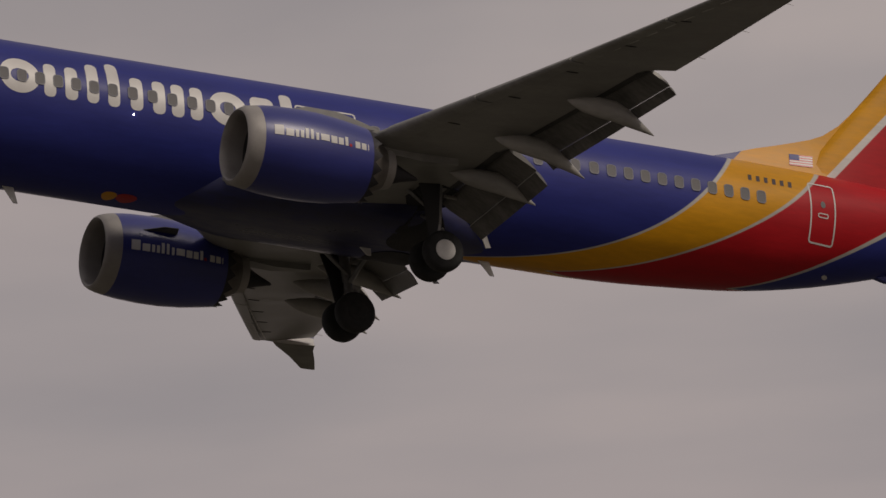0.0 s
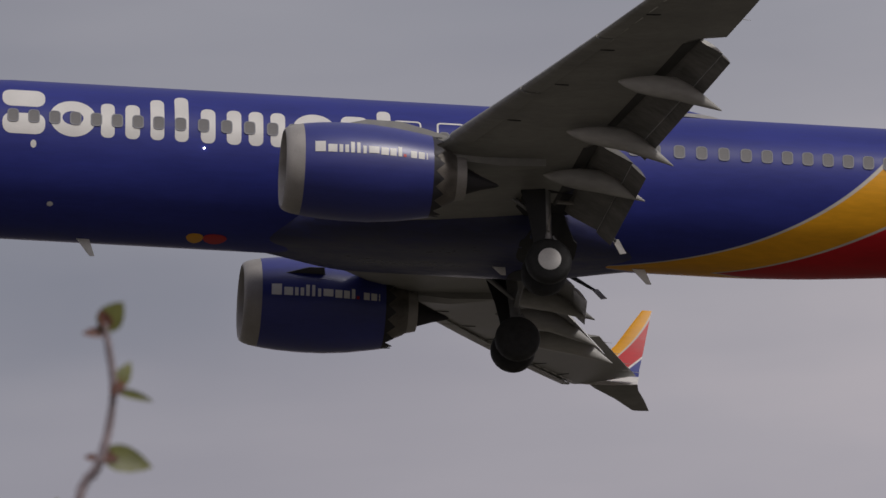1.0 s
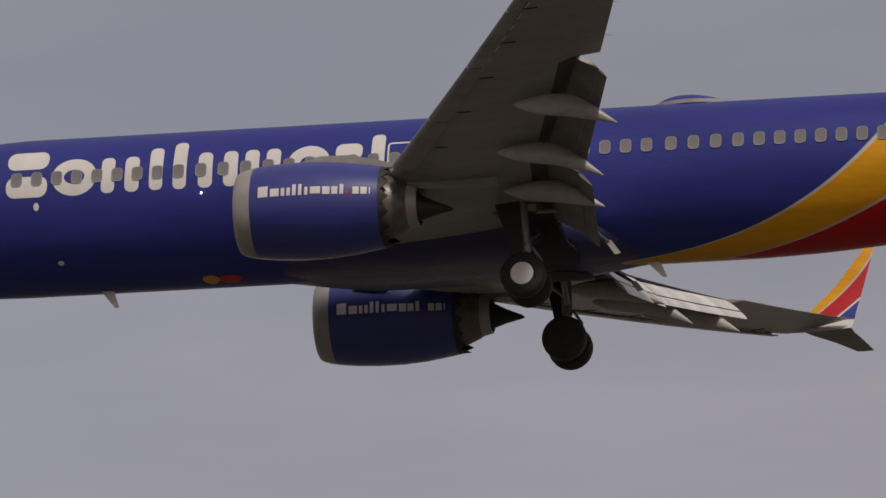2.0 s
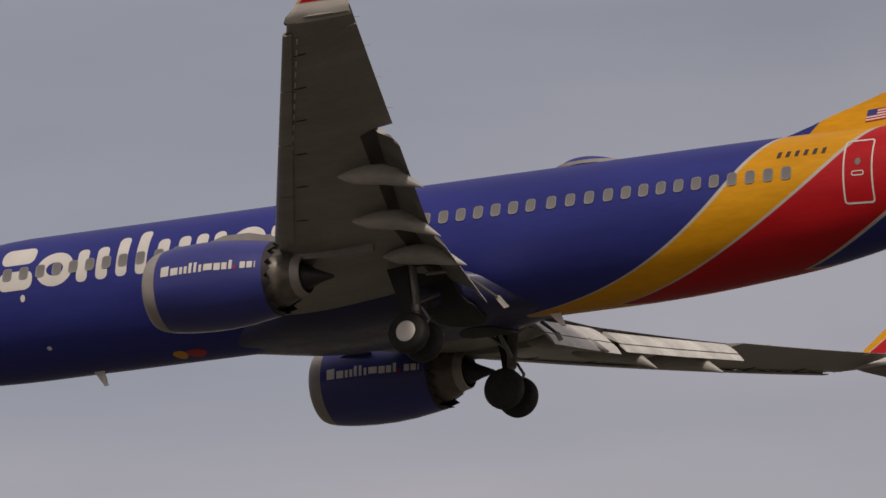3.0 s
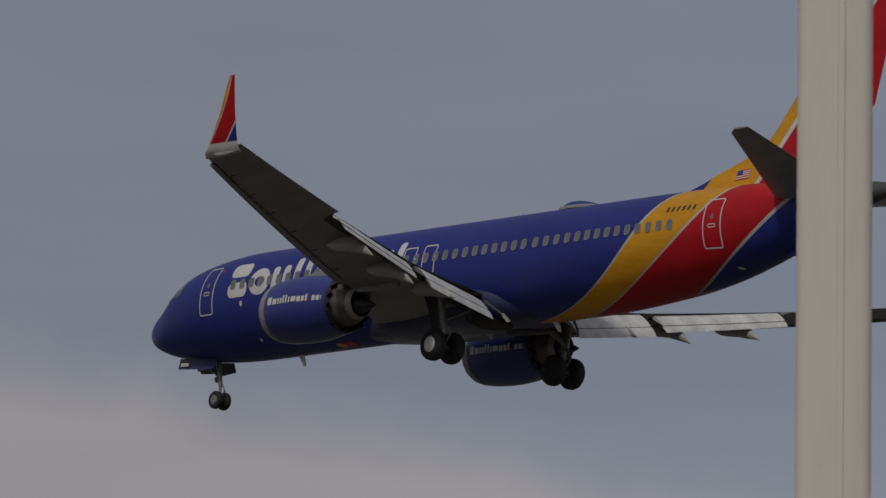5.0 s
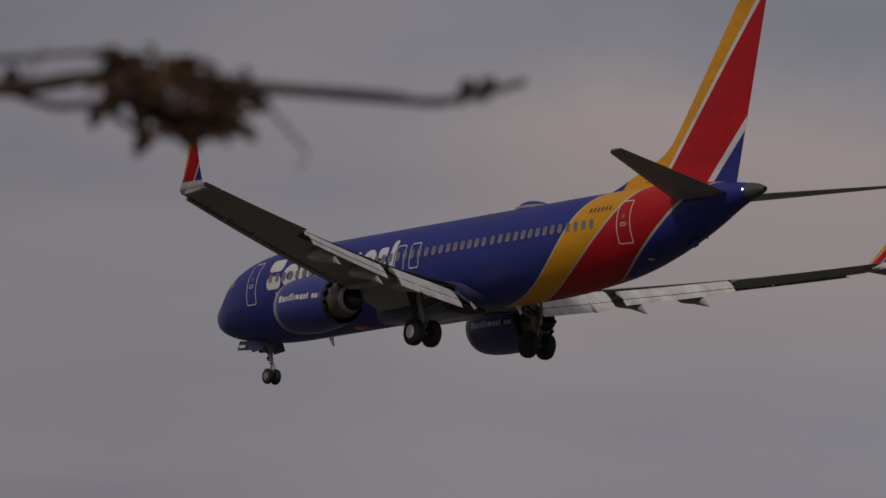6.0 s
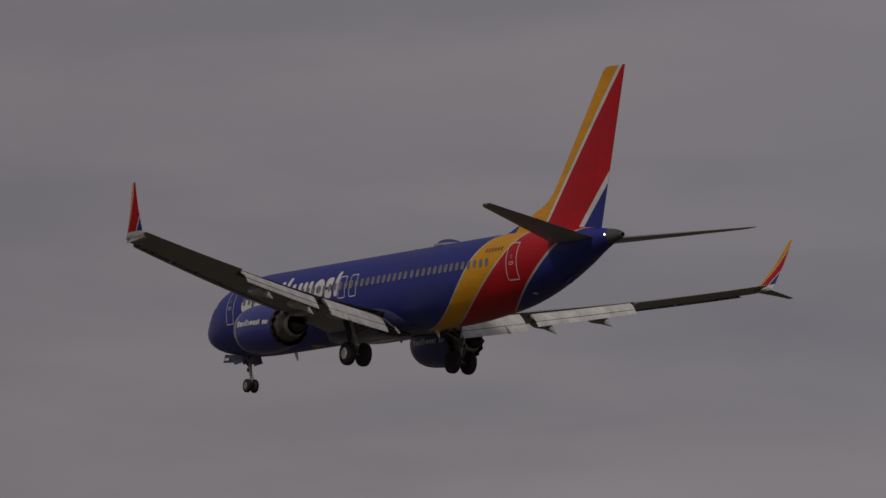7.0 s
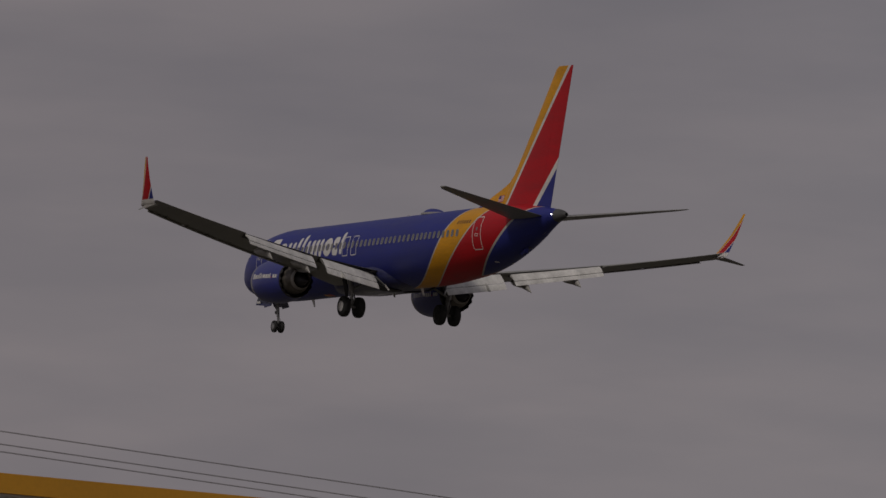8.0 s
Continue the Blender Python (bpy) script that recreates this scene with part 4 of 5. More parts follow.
def build_stabilizer(side):
    root = empty("stabilizer", airliner, "grey swept horizontal stabilizer")
    def plan(y):
        f = (y - 0.6) / 6.5
        return 34.05 + f * 4.42, 37.45 + f * 1.95, 1.14 + 0.87 * f
    for name, f0, f1 in (("stabilizer_box", 0, 0.715), ("elevator", 0.719, 1.0)):
        bm = bmesh.new()
        rings = []
        for y in (0.5, 1.2, 3, 5, 6.8, 7.1):
            x0, x1, z = plan(y)
            x0 += 0.25 * (y > 7)
            rings.append([(x, side * y, zz) for x, zz in foil(x0, x1 - x0, z, 0.095, f0, f1, 10, 0.0)])
        part(name, loft(bm, rings), M_GREY, root)


# ---- landing gear ----
def wheel(parent, x, y, z, r, w, hub_r, outer, hub_mat=None):
    """A tyre with its hub; outer is the side on which the hub shows."""
    bm = bmesh.new()
    prof = [(-.5, .62), (-.5, .82), (-.42, .93), (-.25, .99), (0, 1.0), (.25, .99), (.42, .93), (.5, .82), (.5, .62)]
    loft(bm, revolve([(a * w, b * r) for a, b in prof], 40, "y", (x, y, z)))
    ty = part("wheel", bm, M_RUB, parent, "black rubber wheel")
    bm = bmesh.new()
    s = outer
    loft(bm, revolve([(s * w * .50, hub_r * 1.05), (s * w * .53, hub_r), (s * w * .545, hub_r * .8), (s * w * .55, hub_r * .5), (s * w * .552, hub_r * .3), (s * w * .553, hub_r * .1)], 28, "y", (x, y, z)))
    part("hub", bm, hub_mat or M_HUB, ty)
    bm = bmesh.new()
    loft(bm, revolve([(s * w * .52, .05), (s * w * .545, .05)], 8, "y", (x + .1, y, z - .12)))
    part("valve", bm, M_DARK, ty)


def belly(y):
    """Height of the belly fairing's underside abreast of the main gear."""
    c = min(0.999, (abs(y) / 1.88) ** (1 / 0.6))
    return -1.15 - 0.87 * (1 - c * c) ** 0.35


def build_main_gear(side):
    root = empty("main_landing_gear", airliner, "lowered main landing gear with two wheels")
    y = side * 2.86
    bm = bmesh.new()
    tube(bm, (19.5, y + side * 0.25, -1.0), (19.6, y, -2.35), 0.15, 0.13, 14)
    tube(bm, (19.6, y, -2.3), (19.6, y, -3.1), 0.09, 0.09, 12)
    part("strut", bm, M_STEEL, root)
    bm = bmesh.new()
    tube(bm, (19.6, y - 0.4, -3.07), (19.6, y + 0.4, -3.07), 0.07)
    part("axle", bm, M_STEEL, root)
    bm = bmesh.new()
    tube(bm, (19.6, y, -2.1), (19.7, side * 1.5, -1.45), 0.07, 0.06)
    tube(bm, (19.6, y, -1.9), (18.6, y - side * 0.1, -1.15), 0.06, 0.06)
    part("side_brace", bm, M_STEEL, root)
    bm = bmesh.new()
    tube(bm, (19.75, y, -2.25), (19.98, y, -2.6), 0.04)
    tube(bm, (19.98, y, -2.6), (19.7, y, -2.98), 0.04)
    part("torque_link", bm, M_STEEL, root)
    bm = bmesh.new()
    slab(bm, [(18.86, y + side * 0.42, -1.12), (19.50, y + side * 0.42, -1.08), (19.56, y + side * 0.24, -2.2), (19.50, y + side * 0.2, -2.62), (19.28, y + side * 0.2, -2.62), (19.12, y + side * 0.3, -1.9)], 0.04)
    # door coloured near-black for the shade it hangs in
    part("gear_door", bm, M_SHADE, root, "strut-mounted gear door, blackened for shade")
    bm = bmesh.new()
    tube(bm, (19.62, y + side * 0.15, -1.55), (19.62, y + side * 0.15, -2.2), 0.06, 0.06, 10)
    tube(bm, (19.85, y, -1.35), (20.3, y - side * 0.3, -1.25), 0.05, 0.05, 8)
    part("actuator", bm, M_LIP, root)
    bm = bmesh.new()
    tube(bm, (19.45, y + side * 0.05, -2.1), (19.42, y + side * 0.05, -2.9), 0.018, 0.018, 6)
    part("brake_hose", bm, M_RUB, root)
    bm = bmesh.new()
    def slot(r, z):
        """One ring of the well's plate: a wheel-sized disc drawn out towards the wing root."""
        pts = []
        for k in range(48):
            a = 2 * math.pi * k / 48
            c, q = math.cos(a), math.sin(a) * side
            yy = side * 0.80 + r * q + (side * 0.45 * (r / 0.72) if q * side > 0.001 else 0)
            pts.append((19.85 + r * c * (1 if q * side < 0.3 else 0.9), yy, belly(yy) + z))
        return pts
    # a black plate under the wing root for the shade in the leg's bay
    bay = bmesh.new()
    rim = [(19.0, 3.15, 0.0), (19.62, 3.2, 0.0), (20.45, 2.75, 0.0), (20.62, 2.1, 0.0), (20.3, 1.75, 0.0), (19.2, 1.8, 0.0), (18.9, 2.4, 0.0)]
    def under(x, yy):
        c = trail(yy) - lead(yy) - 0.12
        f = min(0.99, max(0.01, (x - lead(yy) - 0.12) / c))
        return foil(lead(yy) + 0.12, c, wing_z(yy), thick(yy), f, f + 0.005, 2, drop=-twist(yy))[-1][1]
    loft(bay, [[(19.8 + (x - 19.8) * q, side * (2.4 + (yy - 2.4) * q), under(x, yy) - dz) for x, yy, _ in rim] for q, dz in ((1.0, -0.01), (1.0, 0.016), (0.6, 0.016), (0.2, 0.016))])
    part("leg_bay", bay, M_SHADE, root, "flat black plate for the shaded leg bay in the wing root")
    # closed black plate: the well's darkness and nearby shade as plain colour
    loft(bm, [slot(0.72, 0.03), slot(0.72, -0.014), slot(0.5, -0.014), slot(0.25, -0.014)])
    part("wheel_well", bm, M_SHADE, root, "flat black plate for the shaded wheel well")
    wheel(root, 19.6, y + side * 0.43, -3.07, 0.565, 0.40, 0.27, side)
    wheel(root, 19.6, y - side * 0.43, -3.07, 0.565, 0.40, 0.27, -side, M_RUB)


def build_nose_gear():
    root = empty("nose_landing_gear", airliner, "lowered nose landing gear with two wheels and doors")
    bm = bmesh.new()
    tube(bm, (3.75, 0, -1.6), (3.97, 0, -2.7), 0.10, 0.085, 12)
    tube(bm, (3.96, 0, -2.6), (3.99, 0, -3.25), 0.055, 0.055, 12)
    part("strut", bm, M_STEEL, root)
    bm = bmesh.new()
    tube(bm, (3.9, 0, -2.4), (3.1, 0, -1.8), 0.05)
    part("drag_brace", bm, M_STEEL, root)
    bm = bmesh.new()
    tube(bm, (4.06, 0, -2.65), (4.24, 0, -2.9), 0.03)
    tube(bm, (4.24, 0, -2.9), (4.03, 0, -3.15), 0.03)
    part("torque_link", bm, M_STEEL, root)
    bm = bmesh.new()
    tube(bm, (3.99, -0.2, -3.25), (3.99, 0.2, -3.25), 0.045)
    part("axle", bm, M_STEEL, root)
    bm = bmesh.new()
    tube(bm, (3.80, 0, -2.45), (3.72, 0, -2.45), 0.09, 0.11, 14)
    part("taxi_lamp", bm, M_STEEL, root)
    for side in (-1, 1):
        bm = bmesh.new()
        slab(bm, [(2.1, side * 0.42, -1.6), (4.15, side * 0.42, -1.8), (4.15, side * 0.55, -2.13), (3.3, side * 0.55, -2.2), (3.25, side * 0.55, -2.1), (2.15, side * 0.55, -2.02)], 0.035)
        d = part("gear_door", bm, M_DARKBLUE, root, "dark blue nose gear door")
        bm = bmesh.new()
        slab(bm, [(2.3, side * 0.575, -1.93), (2.75, side * 0.575, -1.95), (2.75, side * 0.57, -1.83), (2.3, side * 0.57, -1.81)], 0.012)
        part("number_bar", bm, M_LIGHTGREY, d, "pale bar of small figures")
        wheel(root, 3.99, side * 0.2, -3.25, 0.335, 0.2, 0.17, side, M_STEEL)


build_fuselage()
for s_ in (-1, 1):
    build_wing(s_)
    build_engine(s_)
    build_stabilizer(s_)
    build_main_gear(s_)
build_fin()
build_nose_gear()

# ---- ground and things on it ----
def build_ground():
    bm = bmesh.new()
    bmesh.ops.create_grid(bm, x_segments=40, y_segments=40, size=4500)
    mat = material("dry_ground", (0.080, 0.072, 0.056), 0.9, spread=0.35, scale=0.02, fine=0.4)
    g = part("ground", bm, mat)
    tagged(g, "flat open ground with dry grass and soil", "ground", kind="structure")


M_BARK = material("pale_twig_bark", (0.36, 0.30, 0.32), 0.8, spread=0.25, scale=40, fine=200, bump=0.3)
M_BARKD = material("dark_bark", (0.060, 0.040, 0.034), 0.85, spread=0.3, scale=30, fine=160, bump=0.4)
M_LEAF = material("young_leaf", (0.10, 0.105, 0.014), 0.5, spread=0.3, scale=30, fine=150)
M_BUD = material("red_brown_bud", (0.12, 0.042, 0.026), 0.6, spread=0.35, scale=40, fine=150)
M_OLDLEAF = material("withered_leaf", (0.085, 0.042, 0.022), 0.8, spread=0.4, scale=30, fine=120)
M_POLE = material("beige_painted_steel", (0.70, 0.635, 0.55), 0.5, spread=0.07, scale=1.5, fine=20, stretch=(1, 1, 0.2))
M_CAPY = material("yellow_parapet_paint", (0.62, 0.29, 0.012), 0.5, spread=0.08, scale=0.6)
M_WALL = material("white_render_wall", (0.62, 0.62, 0.62), 0.7, spread=0.08, scale=0.4)
M_WIRE = material("weathered_cable", (0.30, 0.29, 0.29), 0.6, spread=0.1)
M_WOOD = material("weathered_pole_wood", (0.12, 0.09, 0.07), 0.85, spread=0.3, scale=2, fine=20, bump=0.3, stretch=(1, 1, 0.15))


def limb(bm, pts, r0, r1, n=8, knots=0.0):
    """A tapering stem through points."""
    pts = [Vector(p) for p in pts]
    dense = []
    for i in range(len(pts) - 1):
        a, b, c, d = pts[max(i - 1, 0)], pts[i], pts[i + 1], pts[min(i + 2, len(pts) - 1)]
        for k in range(4):
            t = k / 4
            dense.append(0.5 * (2 * b + (c - a) * t + (2 * a - 5 * b + 4 * c - d) * t * t + (3 * b - a - 3 * c + d) * t ** 3))
    dense.append(pts[-1])
    rings = []
    for i, p in enumerate(dense):
        w = (dense[min(i + 1, len(dense) - 1)] - dense[max(i - 1, 0)]).normalized()
        u = w.cross(Vector((0.31, 0.12, 0.94))).normalized()
        v = w.cross(u)
        f = i / (len(dense) - 1)
        r = (r0 + (r1 - r0) * f) * (1 + knots * random.uniform(-1, 1))
        rings.append([p + (u * math.cos(2 * math.pi * k / n) + v * math.sin(2 * math.pi * k / n)) * r for k in range(n)])
    return loft(bm, rings)


def leaf_mesh(base, tip, width, normal, fold=0.25, curl=0.12, n=6):
    """A pointed, folded and curled leaf with a little thickness."""
    bm = bmesh.new()
    base, tip, nrm = Vector(base), Vector(tip), Vector(normal).normalized()
    ax = tip - base
    sd = ax.cross(nrm).normalized()
    nrm = sd.cross(ax).normalized()
    rows = []
    for i in range(n + 1):
        f = i / n
        w = width * 0.5 * (math.sin(math.pi * f ** 0.75) ** 0.8 if 0 < i < n else 0.03)
        c = base + ax * f - nrm * curl * ax.length * f * f
        rows.append([c - sd * w + nrm * fold * w, c, c + sd * w + nrm * fold * w, c - nrm * 0.0006])
    return loft(bm, rows)


def build_young_tree():
    """A sapling whose top twigs rise before the sky; only the tips are seen."""
    root = empty("young_tree", None, "slender young tree with budding twigs and small leaves", "tree")
    root.location = (0.009, 0, 0)
    t = bmesh.new()
    limb(t, [(0.72, 8.75, -0.05), (0.70, 8.74, 1.0), (0.66, 8.72, 2.0), (0.66, 8.70, 2.9), (0.62, 8.68, 3.5)], 0.05, 0.018, 12, 0.04)
    part("trunk", t, M_BARK, root)
    stems = (
        ([(0.62, 8.68, 3.45), (0.52, 8.63, 3.85), (0.462, 8.59, 4.15), (0.471, 8.574, 4.294), (0.487, 8.554, 4.356), (0.502, 8.535, 4.411), (0.520, 8.519, 4.456), (0.521, 8.500, 4.513), (0.530, 8.473, 4.589), (0.544, 8.441, 4.674), (0.550, 8.417, 4.740), (0.562, 8.393, 4.83), (0.58, 8.36, 4.93)], 0.0085, 0.0042),
        ([(0.66, 8.71, 2.95), (0.78, 8.80, 3.6), (0.88, 8.85, 4.15), (0.904, 8.834, 4.372), (0.925, 8.819, 4.414), (0.936, 8.808, 4.446), (0.942, 8.793, 4.487), (0.938, 8.781, 4.524), (0.934, 8.773, 4.548)], 0.0068, 0.0030),
        ([(0.63, 8.69, 3.4), (0.40, 8.64, 3.95), (0.27, 8.60, 4.22), (0.235, 8.58, 4.31), (0.225, 8.575, 4.345)], 0.007, 0.003),
        ([(0.78, 8.80, 3.6), (0.84, 8.83, 4.0), (0.875, 8.84, 4.313), (0.881, 8.835, 4.375)], 0.005, 0.0025),
    )
    for pts, r0, r1 in stems:
        part("twig", limb(bmesh.new(), pts, r0, r1, 8, 0.07), M_BARK, root)
    toward = (0.05, -1, 0.1)
    leaves = (
        ((0.550, 8.445, 4.664), (0.583, 8.448, 4.640), 0.016, M_LEAF), ((0.546, 8.440, 4.668), (0.534, 8.440, 4.688), 0.012, M_BUD),
        ((0.527, 8.474, 4.588), (0.492, 8.478, 4.594), 0.020, M_LEAF), ((0.500, 8.478, 4.588), (0.468, 8.481, 4.572), 0.018, M_BUD), ((0.519, 8.476, 4.585), (0.506, 8.478, 4.612), 0.012, M_LEAF),
        ((0.522, 8.506, 4.488), (0.557, 8.502, 4.505), 0.022, M_LEAF), ((0.524, 8.506, 4.492), (0.548, 8.506, 4.482), 0.012, M_BUD), ((0.522, 8.505, 4.500), (0.540, 8.502, 4.520), 0.010, M_BUD),
        ((0.505, 8.533, 4.412), (0.470, 8.532, 4.428), 0.014, M_LEAF), ((0.503, 8.533, 4.416), (0.487, 8.532, 4.438), 0.013, M_BUD), ((0.504, 8.534, 4.410), (0.478, 8.534, 4.410), 0.009, M_LEAF),
        ((0.480, 8.559, 4.346), (0.514, 8.562, 4.328), 0.015, M_BUD), ((0.482, 8.559, 4.344), (0.503, 8.562, 4.316), 0.015, M_BUD), ((0.480, 8.558, 4.348), (0.466, 8.556, 4.366), 0.009, M_LEAF), ((0.484, 8.558, 4.344), (0.517, 8.561, 4.332), 0.007, M_LEAF),
        ((0.555, 8.405, 4.748), (0.580, 8.404, 4.752), 0.012, M_LEAF),
        ((0.928, 8.815, 4.425), (0.980, 8.813, 4.415), 0.030, M_LEAF), ((0.925, 8.815, 4.423), (0.912, 8.815, 4.423), 0.008, M_BUD),
        ((0.943, 8.790, 4.484), (0.960, 8.786, 4.514), 0.017, M_LEAF), ((0.944, 8.791, 4.483), (0.982, 8.792, 4.476), 0.010, M_LEAF), ((0.939, 8.789, 4.478), (0.955, 8.787, 4.497), 0.012, M_BUD),
        ((0.930, 8.775, 4.541), (0.953, 8.768, 4.569), 0.027, M_LEAF), ((0.940, 8.776, 4.541), (0.911, 8.776, 4.538), 0.012, M_BUD), ((0.938, 8.774, 4.541), (0.930, 8.771, 4.562), 0.014, M_BUD), ((0.926, 8.814, 4.425), (0.946, 8.812, 4.419), 0.014, M_BUD),
        ((0.240, 8.578, 4.340), (0.286, 8.568, 4.338), 0.026, M_LEAF), ((0.881, 8.835, 4.373), (0.887, 8.832, 4.387), 0.012, M_LEAF),
    )
    for b, e, w, mat in leaves:
        part("leaf" if mat is not M_BUD else "bud", leaf_mesh(b, e, w, toward, random.uniform(0.1, 0.5), random.uniform(-0.1, 0.25)), mat, root)


def build_old_tree():
    """A tree whose long bare branch crosses the top of the view, with a tangle of withered leaves."""
    root = empty("bare_tree", None, "bare tree with a long drooping branch and withered leaves", "tree")
    s = 0.45
    eye = Vector((0, 0, 1.6))
    def near(p):
        return eye + (Vector(p) - eye) * s
    trunk = [(-4.55, 0.75, -0.05), (-4.5, 0.78, 0.9), (-4.52, 0.85, 1.8), (-4.45, 0.95, 2.7), (-4.5, 1.0, 3.6)]
    part("trunk", limb(bmesh.new(), trunk, 0.13, 0.07, 14, 0.05), M_BARKD, root)
    br = [(-4.45, 0.93, 2.55), (-4.25, 1.35, 2.85), (-3.95, 1.85, 2.78)]
    main = br + [near(p) for p in ((-8.468, 4.835, 3.815), (-8.426, 4.914, 3.804), (-8.406, 4.964, 3.769), (-8.358, 5.054, 3.745), (-8.299, 5.152, 3.741), (-8.236, 5.247, 3.755), (-8.164, 5.364, 3.742), (-8.089, 5.479, 3.731), (-8.057, 5.53, 3.725), (-8.024, 5.573, 3.735), (-7.998, 5.606, 3.746))]
    part("branch", limb(bmesh.new(), main[:5], 0.03, 0.0048, 9, 0.08), M_BARKD, root)
    part("branch", limb(bmesh.new(), main[4:], 0.0046, 0.0017, 9, 0.16), M_BARKD, root)
    subs = (((-8.465, 4.854, 3.806), (-8.435, 4.919, 3.757), (-8.415, 4.963, 3.736), (-8.392, 5.008, 3.722), (-8.379, 5.025, 3.733), (-8.361, 5.049, 3.745)),
            ((-8.306, 5.142, 3.742), (-8.28, 5.189, 3.723), (-8.255, 5.23, 3.723), (-8.234, 5.273, 3.696), (-8.207, 5.313, 3.705), (-8.182, 5.34, 3.731)),
            ((-8.406, 4.964, 3.769), (-8.36, 5.03, 3.775), (-8.30, 5.12, 3.768), (-8.24, 5.22, 3.776), (-8.18, 5.33, 3.765)),
            ((-8.164, 5.364, 3.742), (-8.15, 5.40, 3.70), (-8.14, 5.42, 3.672), (-8.145, 5.41, 3.655)),
            ((-8.30, 5.152, 3.741), (-8.29, 5.17, 3.76), (-8.285, 5.185, 3.79)))
    for i, pts in enumerate(subs):
        part("branchlet", limb(bmesh.new(), [near(p) for p in pts], 0.0024 if i < 3 else 0.0009, 0.0010 if i < 3 else 0.0004, 7, 0.15), M_BARKD, root)
    for _ in range(260):
        f = 0.8 * random.random()
        bell = math.sin(math.pi * min(1.0, f / 0.8))
        c = Vector((-8.238 + 0.085 * f, 5.245 + 0.135 * f, 3.742 - 0.028 * f))
        c += Vector((random.gauss(0, 0.012), random.gauss(0, 0.012), random.uniform(-0.014 - 0.026 * bell, 0.036)))
        d = Vector((random.uniform(-1, 1), random.uniform(-1, 1), random.uniform(-1.2, 0.5))).normalized() * random.uniform(0.012, 0.032)
        part("withered_leaf", leaf_mesh(near(c), near(c + d), random.uniform(0.004, 0.009), (0.8, -0.5, 0.2), random.uniform(0.1, 0.9), random.uniform(-0.3, 0.4), 4), M_OLDLEAF if random.random() < 0.75 else M_BARKD, root)
    for bx, by, bz in ((-8.392, 5.008, 3.715), (-8.372, 5.03, 3.75), (-8.33, 5.10, 3.733), (-8.255, 5.23, 3.715), (-8.234, 5.273, 3.685), (-8.036, 5.555, 3.738), (-8.024, 5.573, 3.74), (-8.30, 5.15, 3.752)):
        c = Vector((bx, by, bz))
        part("bud", leaf_mesh(near(c + Vector((0.004, 0.006, 0.012))), near(c - Vector((0.004, 0.006, 0.018))), 0.009, (0.8, -0.5, 0.2), 0.8, 0.1, 4), M_BARKD, root)


def build_lamp_pole():
    """A square steel pole, seen over one corner."""
    root = empty("steel_pole", None, "beige painted square steel pole standing upright", "pole")
    c = Vector((-19.641, 18.850, 0))
    bm = bmesh.new()
    a0 = radians(-43.8)
    def ring(z, h, r=0.03):
        out = []
        for q in range(4):
            for k in range(4):
                a = radians(90 * q + 30 * k)
                x = (h - r) * (1 if q in (0, 3) else -1) + r * math.cos(a)
                y = (h - r) * (1 if q in (0, 1) else -1) + r * math.sin(a)
                out.append((c.x + x * math.cos(a0) - y * math.sin(a0), c.y + x * math.sin(a0) + y * math.cos(a0), z))
        return out
    shaft = part("shaft", loft(bm, [ring(0.03, 0.1115), ring(12.0, 0.1115)]), M_POLE, root)
    # a narrow seam strip up the face
    bm = bmesh.new()
    n, t = Vector((math.cos(a0), math.sin(a0), 0)), Vector((-math.sin(a0), math.cos(a0), 0))
    quad = [c + n * 0.105 + t * 0.004, c + n * 0.105 + t * 0.034, c + n * 0.117 + t * 0.028, c + n * 0.117 + t * 0.010]
    loft(bm, [[q + Vector((0, 0, z)) for q in quad] for z in (0.05, 11.98)])
    part("seam_strip", bm, M_POLE, root)
    bm = bmesh.new()
    loft(bm, [ring(-0.02, 0.2), ring(0.03, 0.2)])
    part("base_plate", bm, M_POLE, root)
    bm = bmesh.new()
    loft(bm, [ring(12.0, 0.118), ring(12.04, 0.118), ring(12.07, 0.06)])
    part("cap", bm, M_POLE, root)


def build_building():
    """A flat-roofed commercial building with a yellow parapet."""
    root = empty("commercial_building", None, "white flat-roofed building with a bright yellow parapet", "building")
    k = 1.5
    p0 = Vector((-54.735 * k, 23.411 * k, 0))
    side = Vector((0.0, 1.0, 0))
    back = Vector((-1.0, 0.0, 0))
    top = 1.56 + 7.483 * k
    def box(name, a, b, d0, d1, z0, z1, mat, lab=""):
        bm = bmesh.new()
        quad = [p0 + side * a + back * d0, p0 + side * b + back * d0, p0 + side * b + back * d1, p0 + side * a + back * d1]
        loft(bm, [[q + Vector((0, 0, z)) for q in quad] for z in (z0, z1)])
        return part(name, bm, mat, root, lab)
    box("wall", -22, 13, 0.0, 14.0, -0.05, top - 0.21, M_WALL)
    box("parapet_cap", -22.12, 13.12, -0.12, 14.12, top - 0.19, top, M_CAPY, "bright yellow parapet band")
    box("trim_band", -22.06, 13.06, -0.06, 14.06, top - 0.212, top - 0.188, M_WHITE)
    for i in range(9):
        a = -20 + 3.6 * i
        for z in (2.0, 5.2, 8.4):
            box("window", a, a + 1.8, -0.03, 0.02, z, z + 1.4, M_GLASS)


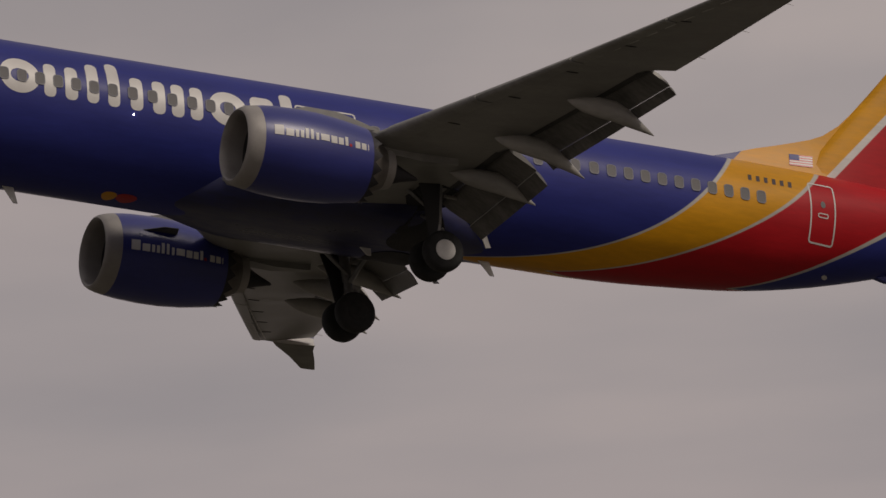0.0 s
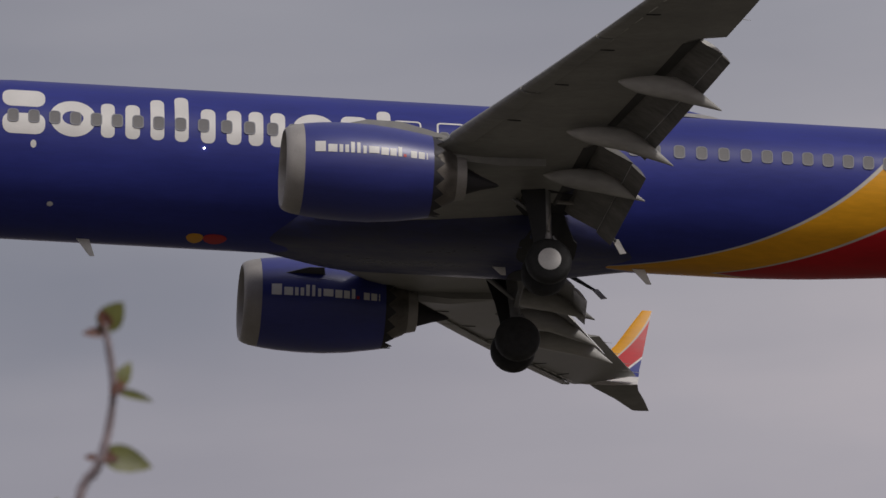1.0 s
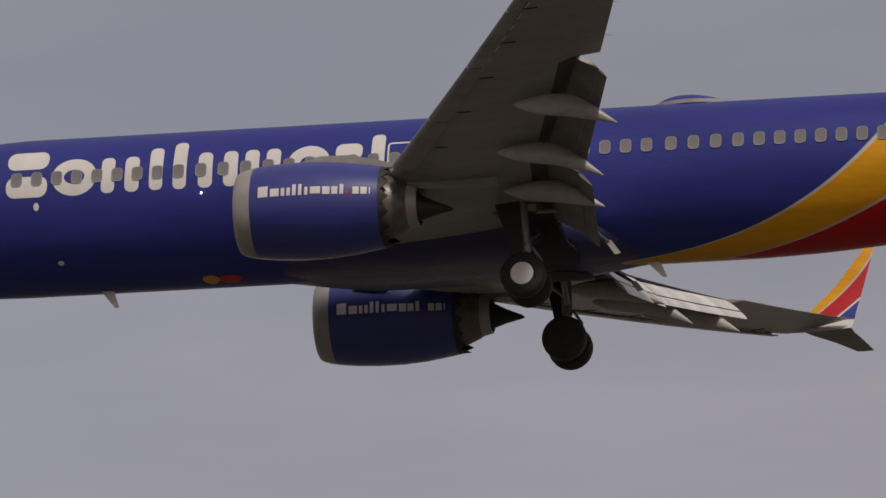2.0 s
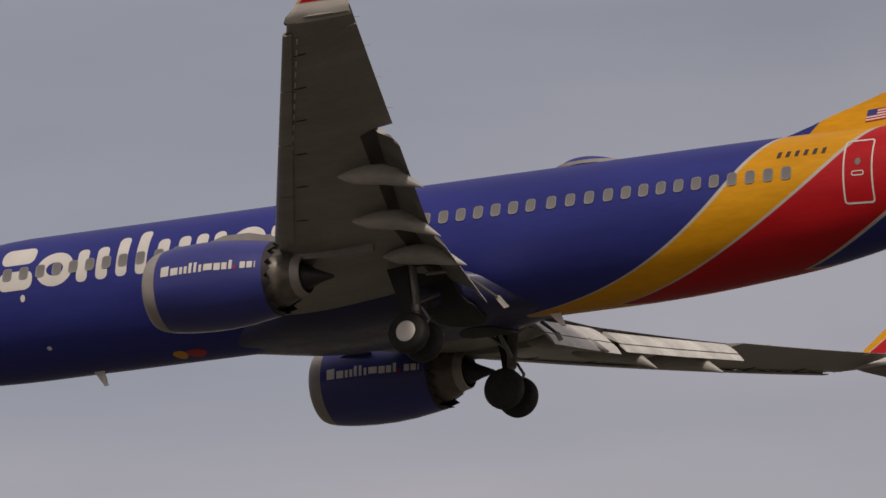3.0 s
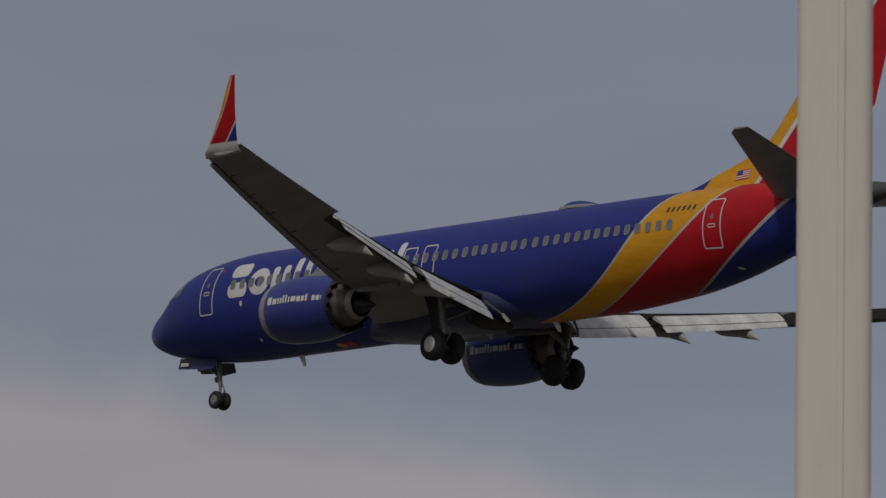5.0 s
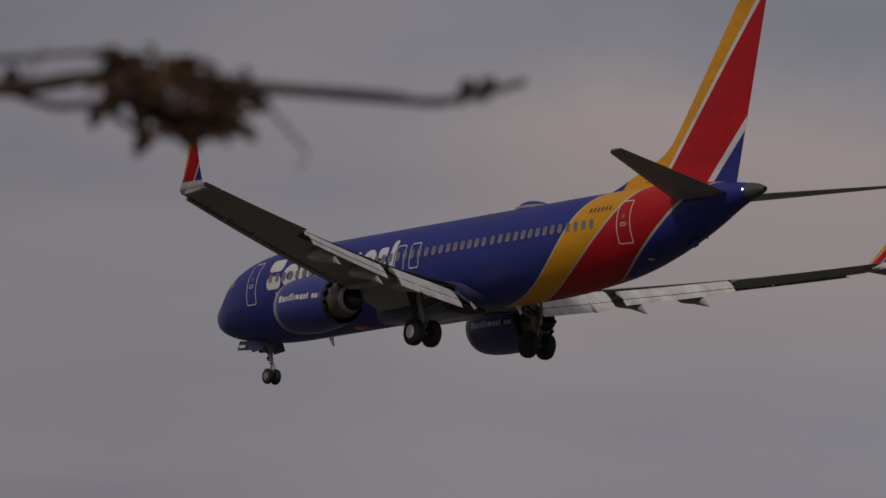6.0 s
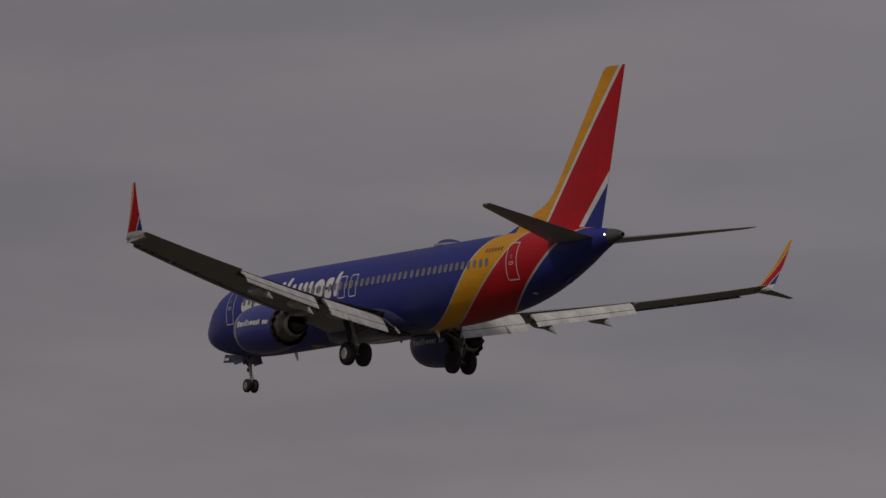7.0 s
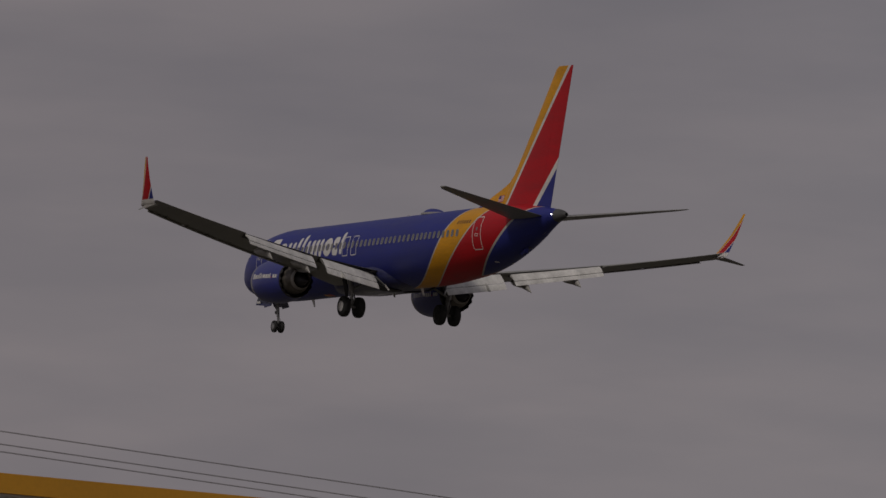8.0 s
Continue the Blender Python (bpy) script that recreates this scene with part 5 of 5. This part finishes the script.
def build_power_line():
    """Two wooden poles and the three cables strung between their crossarms."""
    d = Vector((-0.237, 0.971, 0)).normalized()
    across = Vector((-0.971, -0.237, 0)).normalized()
    base = Vector((-63.80, 27.30, 0))
    ends = [base - d * 18.0, base + d * 60.0]
    z = 10.59
    first = None
    for e in ends:
        if first is None:
            root = empty("utility_pole", None, "weathered wooden utility pole with a crossarm", "utility pole")
            tagged(root, group="utility poles along the line")
            bm = bmesh.new()
            tube(bm, (0, 0, -0.05), (0, 0, z + 0.6), 0.16, 0.11, 14)
            part("post", bm, M_WOOD, root)
            bm = bmesh.new()
            slab(bm, [Vector((0, 0, z - 0.30)) - across * 0.7, Vector((0, 0, z - 0.30)) + across * 1.3, Vector((0, 0, z - 0.18)) + across * 1.3, Vector((0, 0, z - 0.18)) - across * 0.7], 0.1, tuple(d))
            part("crossarm", bm, M_WOOD, root)
            for off in (0.0, 0.58, 0.92):
                bm = bmesh.new()
                loft(bm, revolve([(z - 0.18, 0.03), (z - 0.1, 0.045), (z - 0.03, 0.05), (z + 0.02, 0.03)], 10, "z", tuple(across * off)))
                part("insulator", bm, M_DARKGREY, root)
            root.location = e
            first = root
        else:
            copy_thing(first, Matrix.Translation(e))
    for off in (0.0, 0.58, 0.92):
        pts = []
        for i in range(14):
            f = i / 13
            p = ends[0].lerp(ends[1], f) + across * off
            sag = 0.28 * 4 * f * (1 - f)
            pts.append((p.x, p.y, z + 0.02 + 0.20 - sag if 0 < i < 13 else z + 0.02))
        w = part("overhead_cable", limb(bmesh.new(), pts, 0.0045, 0.0045, 6), M_WIRE)
        tagged(w, "thin dark overhead cable strung between utility poles", "cable", "overhead cables")


build_ground()
build_lamp_pole()
build_building()
build_power_line()
build_young_tree()
build_old_tree()


def motions():
    walk(airliner, [
        (0, pose(83.206, 218.589, 79.850, 0.126, 3.984, 0.032)),
        (0.5, pose(48.976, 218.412, 79.746, 0.040, 4.003, -0.013)),
        (1, pose(14.694, 218.245, 79.647, -0.732, 3.992, -0.027)),
        (1.5, pose(-19.644, 218.087, 79.553, 0.479, 3.987, 0.018)),
        (2, pose(-54.041, 217.938, 79.463, 1.689, 3.982, 0.063)),
        (2.5, pose(-88.499, 217.799, 79.378, 0.436, 3.972, 0.098)),
        (3, pose(-123.054, 217.669, 79.298, -1.464, 3.969, 0.045)),
        (3.5, pose(-157.713, 217.549, 79.223, -1.849, 4.037, -0.028)),
        (4, pose(-192.474, 217.438, 79.153, -1.444, 3.988, -0.015)),
        (4.5, pose(-227.398, 217.336, 79.087, -0.879, 4.039, -0.021)),
        (5, pose(-262.563, 217.244, 79.026, -0.123, 3.996, -0.071)),
        (5.5, pose(-297.559, 217.161, 78.971, 0.194, 4.001, -0.038)),
        (6, pose(-332.616, 217.088, 78.919, 0.512, 4.005, -0.005)),
        (6.5, pose(-367.733, 217.024, 78.873, 0.422, 4.009, 0.032)),
        (7, pose(-402.844, 216.969, 78.832, 0.434, 3.995, 0.080)),
        (7.5, pose(-437.990, 216.924, 78.795, 0.123, 3.995, 0.004)),
        (8, pose(-473.189, 216.888, 78.763, 0.859, 4.023, -0.081)),
    ])

motions()
